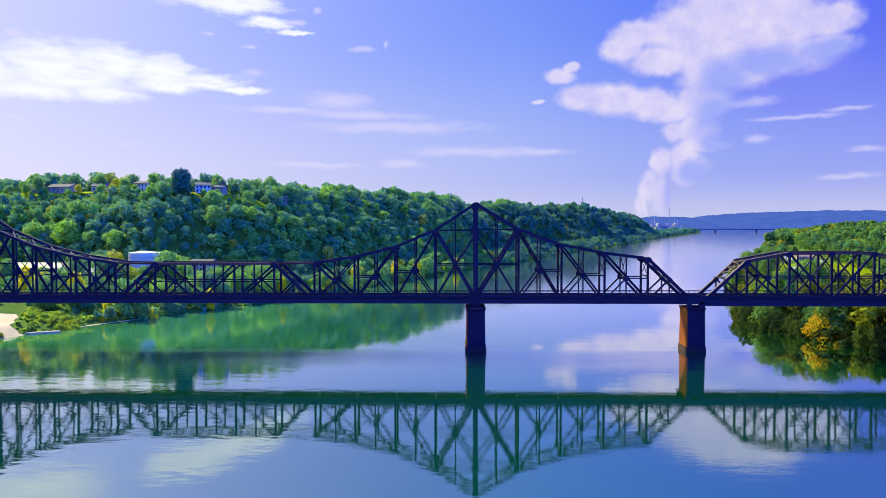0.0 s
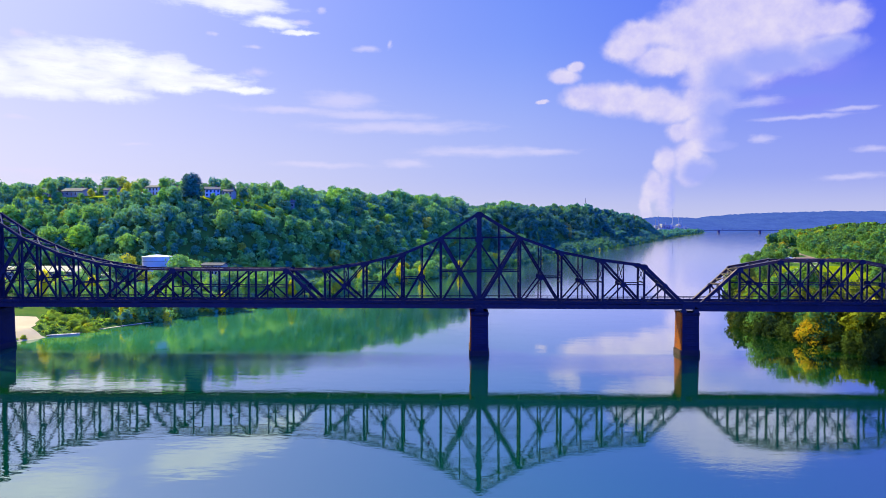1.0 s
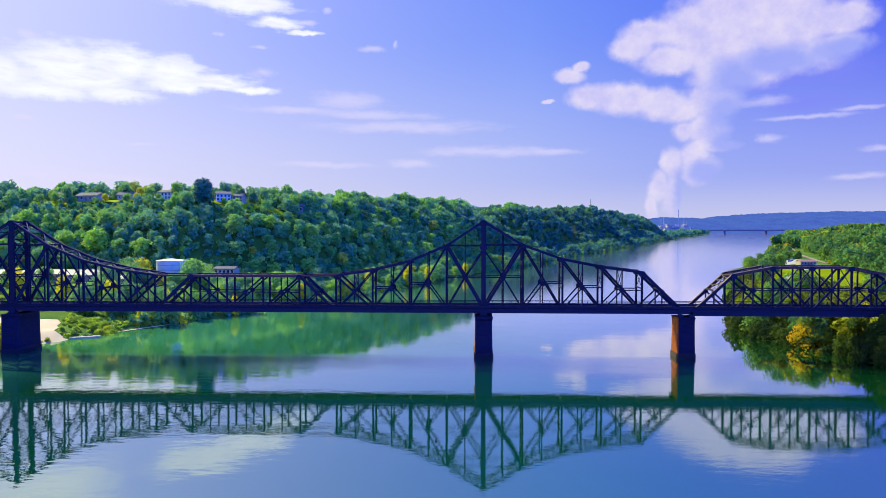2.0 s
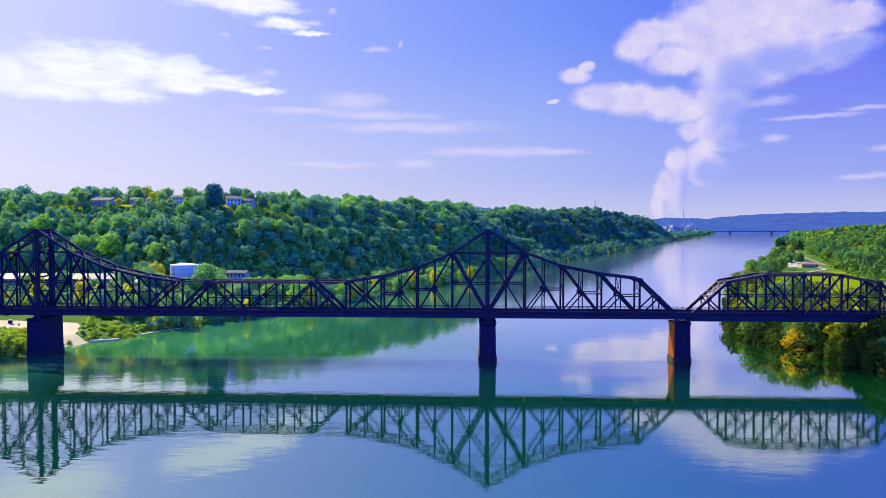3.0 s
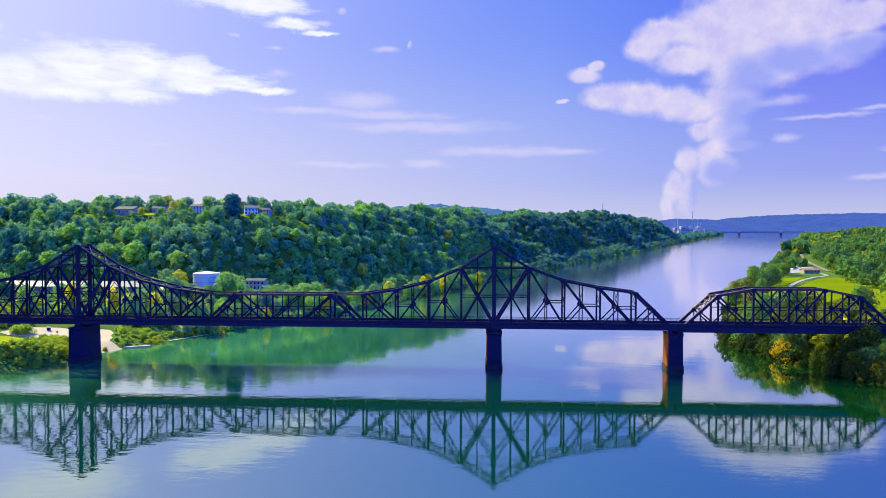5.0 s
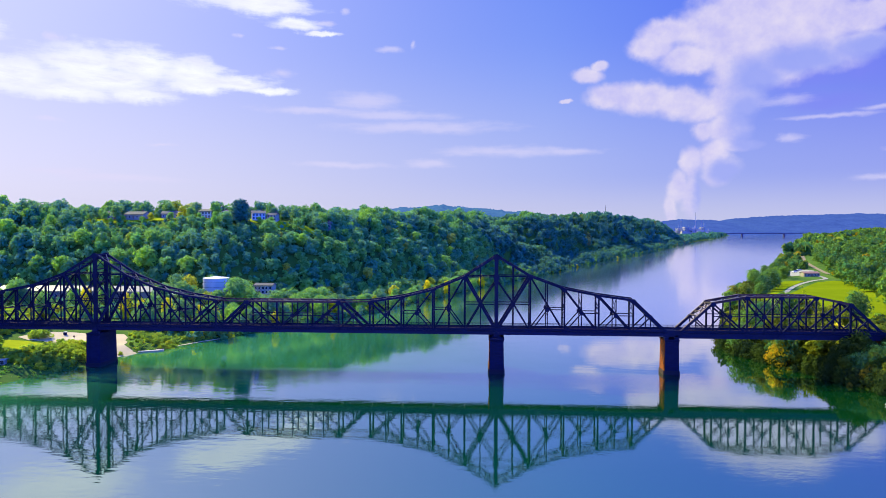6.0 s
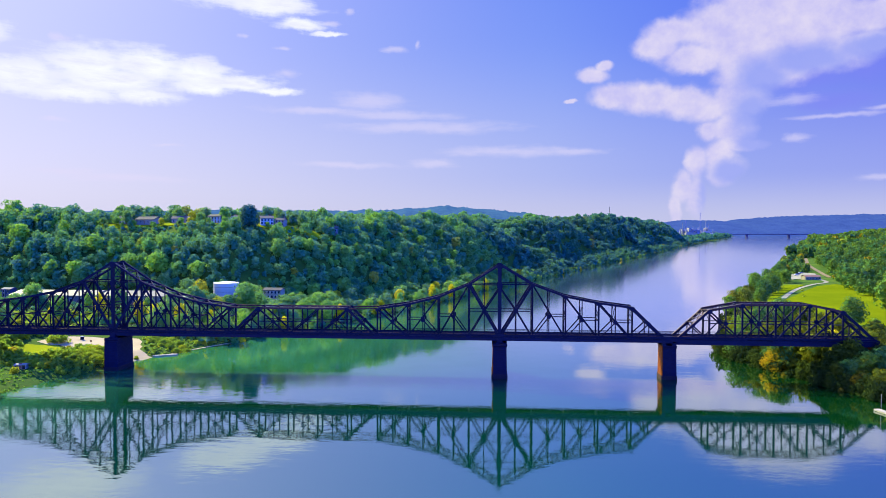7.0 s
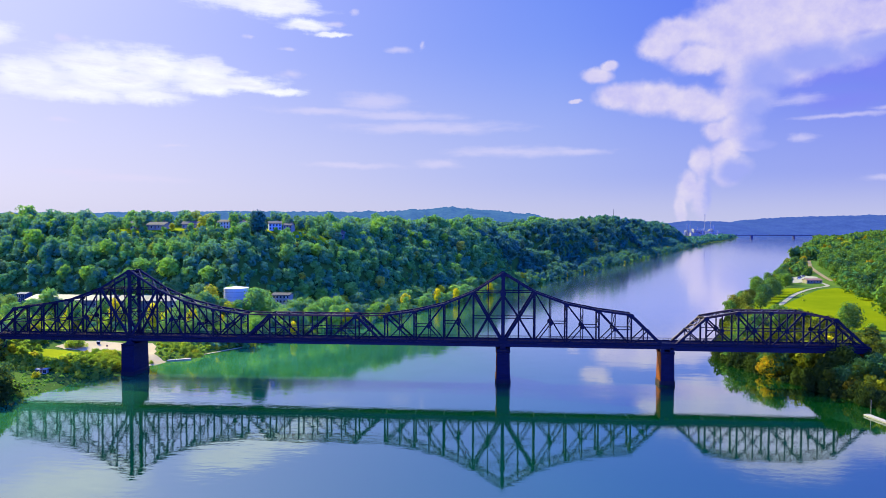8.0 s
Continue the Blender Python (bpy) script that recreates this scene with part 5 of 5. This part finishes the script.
house(-252, 126, 6.5, 5, 3.4, 1.0, M_SLATE, M_SLATE, "low blue-grey metal shed at the works", z=9.0, windows=2, storeys=1, chimney=False, name="shed", category="shed")
house(-158.5, -14, 3.2, 2.0, 1.3, 0.5, M_GREY, M_GREY, "low grey boat shelter on the bank", windows=3, storeys=1, chimney=False, name="boat_shelter", category="shed", yaw=12)
house(276, 377, 13.5, 7, 2.6, 1.6, M_GREY, M_BROWN, "low clubhouse with a brown roof by the car park", windows=5, storeys=1, chimney=False, name="clubhouse", category="building", yaw=6)
house(445, 500, 12, 8, 4, 3, M_WHITE, M_BROWN, "house with a red-brown roof among trees", windows=4, chimney=True)

# storage tank: shell with rings, shallow roof, stair
tank = thing("storage_tank", "white cylindrical storage tank with a shallow conical roof", "tank", pose(-140.5, 115, 8.6))
bm = bmesh.new()
bmesh.ops.create_cone(bm, cap_ends=True, segments=48, radius1=6.35, radius2=6.35, depth=11.6, matrix=Matrix.Translation((0, 0, 5.8)))
part("shell", bm, M_WHITE, tank, smooth=False)
bm = bmesh.new()
bmesh.ops.create_cone(bm, cap_ends=True, segments=48, radius1=6.5, radius2=0.4, depth=0.8, matrix=Matrix.Translation((0, 0, 12.0)))
part("roof", bm, M_WHITE, tank)
for zr in (2.4, 4.8, 7.2, 9.6):
    bm = bmesh.new()
    bmesh.ops.create_cone(bm, cap_ends=True, segments=48, radius1=6.41, radius2=6.41, depth=0.12, matrix=Matrix.Translation((0, 0, zr)))
    part("seam", bm, M_PALE, tank)
dome = thing("round_shed", "round shed with a white conical roof", "shed", pose(-157, 108, 8.6))
bm = bmesh.new()
bmesh.ops.create_cone(bm, cap_ends=True, segments=24, radius1=4.4, radius2=4.4, depth=4.0, matrix=Matrix.Translation((0, 0, 2.0)))
part("wall", bm, M_GREY, dome)
bm = bmesh.new()
bmesh.ops.create_cone(bm, cap_ends=True, segments=24, radius1=5.0, radius2=0.2, depth=2.6, matrix=Matrix.Translation((0, 0, 5.3)))
part("roof", bm, M_WHITE, dome)

# ================= cars =================
def car(x, y, yaw, paint, label):
    ob = thing("car", label, "car", pose(x, y, float(land(x, y)) + 0.36, 0, 0, yaw), "cars in the car park")
    bm = bmesh.new()
    prof = [(-2.1, 0.35), (-2.15, 0.75), (-1.9, 0.95), (-1.0, 1.0), (-0.6, 1.0), (0.9, 1.0), (1.9, 0.9), (2.15, 0.7), (2.1, 0.35)]
    for s in (-0.85, 0.85):
        vs = [bm.verts.new((u, s, v)) for u, v in prof]
        bm.faces.new(vs if s < 0 else vs[::-1])
    bm.verts.ensure_lookup_table()
    n = len(prof)
    for i in range(n):
        j = (i + 1) % n
        bm.faces.new((bm.verts[i], bm.verts[n + i], bm.verts[n + j], bm.verts[j]))
    bmesh.ops.recalc_face_normals(bm, faces=bm.faces[:])
    part("body", bm, paint, ob)
    bm = bmesh.new()
    lo = [bm.verts.new(p) for p in ((-1.5, -0.78, 0.99), (1.1, -0.78, 0.99), (1.1, 0.78, 0.99), (-1.5, 0.78, 0.99))]
    hi = [bm.verts.new(p) for p in ((-1.1, -0.62, 1.45), (0.45, -0.62, 1.45), (0.45, 0.62, 1.45), (-1.1, 0.62, 1.45))]
    bm.faces.new(hi)
    for i in range(4):
        bm.faces.new((lo[i - 1], lo[i], hi[i], hi[i - 1]))
    bmesh.ops.recalc_face_normals(bm, faces=bm.faces[:])
    part("cabin", bm, M_GLASS, ob, "dark glazed cabin")
    for u in (-1.35, 1.35):
        for v in (-0.82, 0.82):
            bm = bmesh.new()
            bmesh.ops.create_cone(bm, cap_ends=True, segments=14, radius1=0.33, radius2=0.33, depth=0.22, matrix=Matrix.Translation((u, v, 0.33)) @ Matrix.Rotation(radians(90), 4, "X"))
            part("wheel", bm, M_STEEL, ob)


M_CAR1 = plain("dark_blue_car_paint", (0.03, 0.05, 0.14), (0.04, 0.06, 0.17), 0.3, 0.5, 3.0, 0.2, 0.001)
M_CAR2 = plain("white_car_paint", (0.70, 0.70, 0.72), (0.78, 0.78, 0.80), 0.3, 0.5, 3.0, 0.0, 0.001)
for x, y, yaw, pm, lab in ((262, 388, 70, M_CAR1, "dark blue parked car"), (266, 396, 70, M_CAR2, "white parked car"), (269, 403, 68, M_CAR1, "dark blue parked car"), (273, 411, 66, M_CAR2, "white parked car"),
                           (277, 419, 66, M_CAR1, "dark blue parked car"), (288, 432, 20, M_CAR2, "white parked car"), (296, 446, 20, M_CAR1, "dark blue parked car"), (304, 458, 20, M_CAR2, "white parked car")):
    car(x, y, yaw, pm, lab + " on gravel")

# ================= docks and small things =================
dock = thing("floating_dock", "white plank dock on piles by the wooded bank", "dock", pose(102.0, -36.4, 0.0, 0, 0, -78))
for k in range(24):
    part("plank", boxes((k * 0.62, k * 0.62 + 0.58, -0.9, 0.9, 0.46, 0.54)), M_WOOD, dock)
part("frame", boxes((0, 14.9, -0.85, -0.7, 0.1, 0.455), (0, 14.9, 0.7, 0.85, 0.1, 0.455)), M_GREY, dock)
for u in (0.4, 7.4, 14.4):
    bm = bmesh.new()
    tube(bm, (u, 1.05, -3), (u, 1.05, 4.6 if u < 1 else 1.4), 0.09, 0.07, 10)
    part("mooring_post", bm, M_GREY, dock)
ledge = thing("dock", "low pale timber dock lying along the landing", "dock", pose(-131.5, 20.5, 0.0, 0, 0, 27))
for k in range(14):
    part("plank", boxes((k * 0.64, k * 0.64 + 0.6, -0.8, 0.8, 0.36, 0.44)), M_WOOD, ledge)
part("frame", boxes((0, 8.9, -0.75, -0.6, -0.3, 0.355), (0, 8.9, 0.6, 0.75, -0.3, 0.355)), M_GREY, ledge)
bin_ = thing("litter_bin", "dark square litter bin with a white lid on the landing", "bin", pose(-166.2, 31.3, float(land(-166.2, 31.3)) + 0.16))
part("body", boxes((-0.5, 0.5, -0.5, 0.5, 0, 1.05, 0.05)), M_STEEL, bin_)
part("lid", boxes((-0.55, 0.55, -0.55, 0.55, 1.055, 1.3, 0.06)), M_WHITE, bin_, "white lid")
post = thing("sign_post", "thin post with a small plate on the landing", "sign", pose(-158, 24, float(land(-158, 24)) + 0.1))
bm = bmesh.new()
tube(bm, (0, 0, 0), (0, 0, 2.2), 0.06, 0.06, 8)
part("pole", bm, M_GREY, post)
part("plate", boxes((-0.35, 0.35, -0.1, -0.07, 1.5, 2.2)), M_BROWN, post)
buoy = thing("buoy", "small dark buoy floating on the river", "buoy", pose(-9.7, -76.4, 0))
bm = bmesh.new()
bmesh.ops.create_uvsphere(bm, u_segments=14, v_segments=10, radius=0.2, matrix=Matrix.Translation((0, 0, 0.05)))
part("float", bm, M_STEEL, buoy, smooth=True)
bm = bmesh.new()
tube(bm, (0, 0, 0.18), (0, 0, 0.42), 0.08, 0.05, 8)
part("top_mark", bm, M_RUST, buoy)

# ================= the distance =================
mast = thing("radio_mast", "thin lattice radio mast on the wooded headland", "mast", pose(243, 1172, float(land(243, 1172))))
bm = bmesh.new()
for k in range(3):
    a = k * 2.094
    tube(bm, (1.3 * math.cos(a), 1.3 * math.sin(a), -1), (0.35 * math.cos(a), 0.35 * math.sin(a), 32), 0.28, 0.22, 5)
for j in range(9):
    for k in range(3):
        a, b, r0, r1 = k * 2.094, (k + 1) * 2.094, 1.3 - j * 0.105, 1.3 - (j + 1) * 0.105
        tube(bm, (r0 * math.cos(a), r0 * math.sin(a), j * 3), (r1 * math.cos(b), r1 * math.sin(b), j * 3 + 3), 0.12, 0.12, 4)
part("lattice", bm, M_GREY, mast)

works = thing("steelworks", "pale distant riverside works with halls and towers", "factory", pose(941, 2900, 9))
M_WORKS = plain("dull_works_cladding", (0.26, 0.26, 0.31), (0.38, 0.37, 0.42), 0.8, 0.05, 0.5)
for x0, x1, y0, y1, z1, mm in ((-66, -40, 0, 40, 22, M_HAZE), (-38, -8, -10, 30, 30, M_WORKS), (-6, 14, 0, 40, 24, M_HAZE), (16, 42, -6, 30, 18, M_WORKS), (-58, 6, -40, -14, 12, M_WORKS), (10, 62, -36, -12, 9, M_WHITE), (44, 66, 0, 24, 14, M_HAZE)):
    bm = boxes((x0, x1, y0, y1, -4, z1))
    box(bm, x0 + 2, x0 + (x1 - x0) * 0.4, y0 + 3, y1 - 3, z1, z1 + 4)
    hall = part("hall", bm, mm, works)
    for k in range(3):
        u = x0 + (x1 - x0) * (k + 0.5) / 3
        part("window_band", boxes((u - 2.4, u + 2.4, y0 - 0.3, y0 - 0.02, z1 * 0.45, z1 * 0.6)), M_GLASS, hall)
bm = bmesh.new()
bmesh.ops.create_uvsphere(bm, u_segments=20, v_segments=12, radius=15, matrix=Matrix.Translation((52, 30, 22)) @ Matrix.Diagonal((1, 1, 0.85, 1)))
part("gas_holder", bm, M_GREY, works, "pale domed gas holder", smooth=True)
for x, y, w, top in ((-72, 6, 3, 30), (-49, -8, 2.5, 36), (-22, -16, 2, 40), (-2, -20, 3, 34), (7, -9, 2.2, 38), (28, -16, 2.6, 30), (70, -8, 3, 26), (78, 4, 2.4, 20)):
    bm = boxes((x - w, x + w, y - w, y + w, -4, top * 0.7), (x - w * 0.5, x + w * 0.5, y - w * 0.5, y + w * 0.5, top * 0.7, top))
    part("process_tower", bm, M_HAZE, works)
for x0, x1, y, z in ((-70, -20, -12, 26), (-20, 30, -18, 22), (26, 80, -14, 16)):
    part("conveyor_gallery", boxes((x0, x1, y - 1.6, y + 1.6, z, z + 3), (x0 + 4, x0 + 5.2, y - 0.6, y + 0.6, -4, z), (x1 - 5.2, x1 - 4, y - 0.6, y + 0.6, -4, z)), M_WORKS, works)
for x, y, top, r in ((957, 2905, 108, 1.1), (889, 2895, 76, 1.2), (877, 2898, 62, 1.1), (982, 2902, 72, 1.2), (995, 2906, 58, 1.1)):
    st = thing("smokestack", "slim grey smokestack of the distant works", "chimney", pose(x, y, 8), "smokestacks of the works")
    bm = bmesh.new()
    tube(bm, (0, 0, -3), (0, 0, top - 8), r * 1.35, r, 14)
    part("shaft", bm, M_HAZE, st)
    bm = bmesh.new()
    tube(bm, (0, 0, top - 8.004), (0, 0, top - 6.4), r * 1.25, r * 1.25, 14)
    part("rim", bm, M_HAZE, st)

far = thing("girder_bridge", "distant low girder bridge across the river", "bridge", pose(0, 2900, 0))
for a, b in ((1000, 1163), (1163, 1348), (1348, 1470)):
    part("girder", boxes((a + 0.3, b - 0.3, -4, -3, 12.5, 15.5), (a + 0.3, b - 0.3, 3, 4, 12.5, 15.5), (a + 0.3, b - 0.3, -3, 3, 14.2, 14.9)), M_HAZE_DARK, far)
    for k in range(6):
        u = a + (b - a) * (k + 0.5) / 6
        part("post", boxes((u - 0.5, u + 0.5, -4.2, -3.8, 15.504, 19.5)), M_HAZE_DARK, far)
    part("top_chord", boxes((a + 8, b - 8, -4.3, -3.7, 19.504, 20.3)), M_HAZE_DARK, far)
for x in (1163, 1348):
    part("pier", boxes((x - 3.5, x + 3.5, -6, 6, -3, 12.4)), M_HAZE_DARK, far)

# far hills: blue haze put into their colour as a faint glow
m_, g_ = material("far_hills_haze_glow")
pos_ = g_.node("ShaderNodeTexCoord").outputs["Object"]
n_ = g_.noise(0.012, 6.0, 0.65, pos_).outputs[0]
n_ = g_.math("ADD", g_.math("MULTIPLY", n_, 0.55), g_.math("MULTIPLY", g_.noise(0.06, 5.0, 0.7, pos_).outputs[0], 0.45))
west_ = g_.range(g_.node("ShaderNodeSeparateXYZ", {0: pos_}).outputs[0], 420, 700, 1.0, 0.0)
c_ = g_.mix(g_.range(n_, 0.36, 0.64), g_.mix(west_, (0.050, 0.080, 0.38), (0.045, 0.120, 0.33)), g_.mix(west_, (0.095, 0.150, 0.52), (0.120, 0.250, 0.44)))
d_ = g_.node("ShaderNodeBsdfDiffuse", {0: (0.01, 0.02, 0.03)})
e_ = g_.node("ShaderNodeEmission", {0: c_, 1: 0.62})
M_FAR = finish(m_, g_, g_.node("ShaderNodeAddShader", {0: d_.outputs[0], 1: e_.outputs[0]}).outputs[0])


def far_ridge(name, y0, xs, zs, depth):
    """A long far hill: rises from the valley, with a bumpy crest, and falls behind."""
    gx = np.arange(xs[0], xs[-1], 7.0)
    rows = [(0.0, 0.0), (0.2, 0.35), (0.4, 0.68), (0.62, 0.92), (0.8, 1.0), (1.0, 0.85)]
    crest = np.interp(gx, xs, zs) + 3 * rough_noise(gx, gx * 0.3, 40.0) + 2 * rough_noise(gx, gx * 0.7, 13.0) + np.random.default_rng(int(y0)).uniform(0, 4.5, len(gx))
    V = [np.stack([gx, np.full_like(gx, y0 + depth * k) + 30 * rough_noise(gx, gx + 200 * k, 90.0), -2 + crest * h + (3 * rough_noise(gx, gx + 90 * k, 30.0) if 0 < k < 0.8 else 0)], 1) for k, h in rows]
    n = len(gx)
    i = (np.arange(len(rows) - 1)[:, None] * n + np.arange(n - 1)[None, :]).ravel()
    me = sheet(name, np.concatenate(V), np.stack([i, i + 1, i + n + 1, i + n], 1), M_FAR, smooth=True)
    return tagged(new(name, me), "hazy blue wooded hills on the horizon", "hills", kind="structure")


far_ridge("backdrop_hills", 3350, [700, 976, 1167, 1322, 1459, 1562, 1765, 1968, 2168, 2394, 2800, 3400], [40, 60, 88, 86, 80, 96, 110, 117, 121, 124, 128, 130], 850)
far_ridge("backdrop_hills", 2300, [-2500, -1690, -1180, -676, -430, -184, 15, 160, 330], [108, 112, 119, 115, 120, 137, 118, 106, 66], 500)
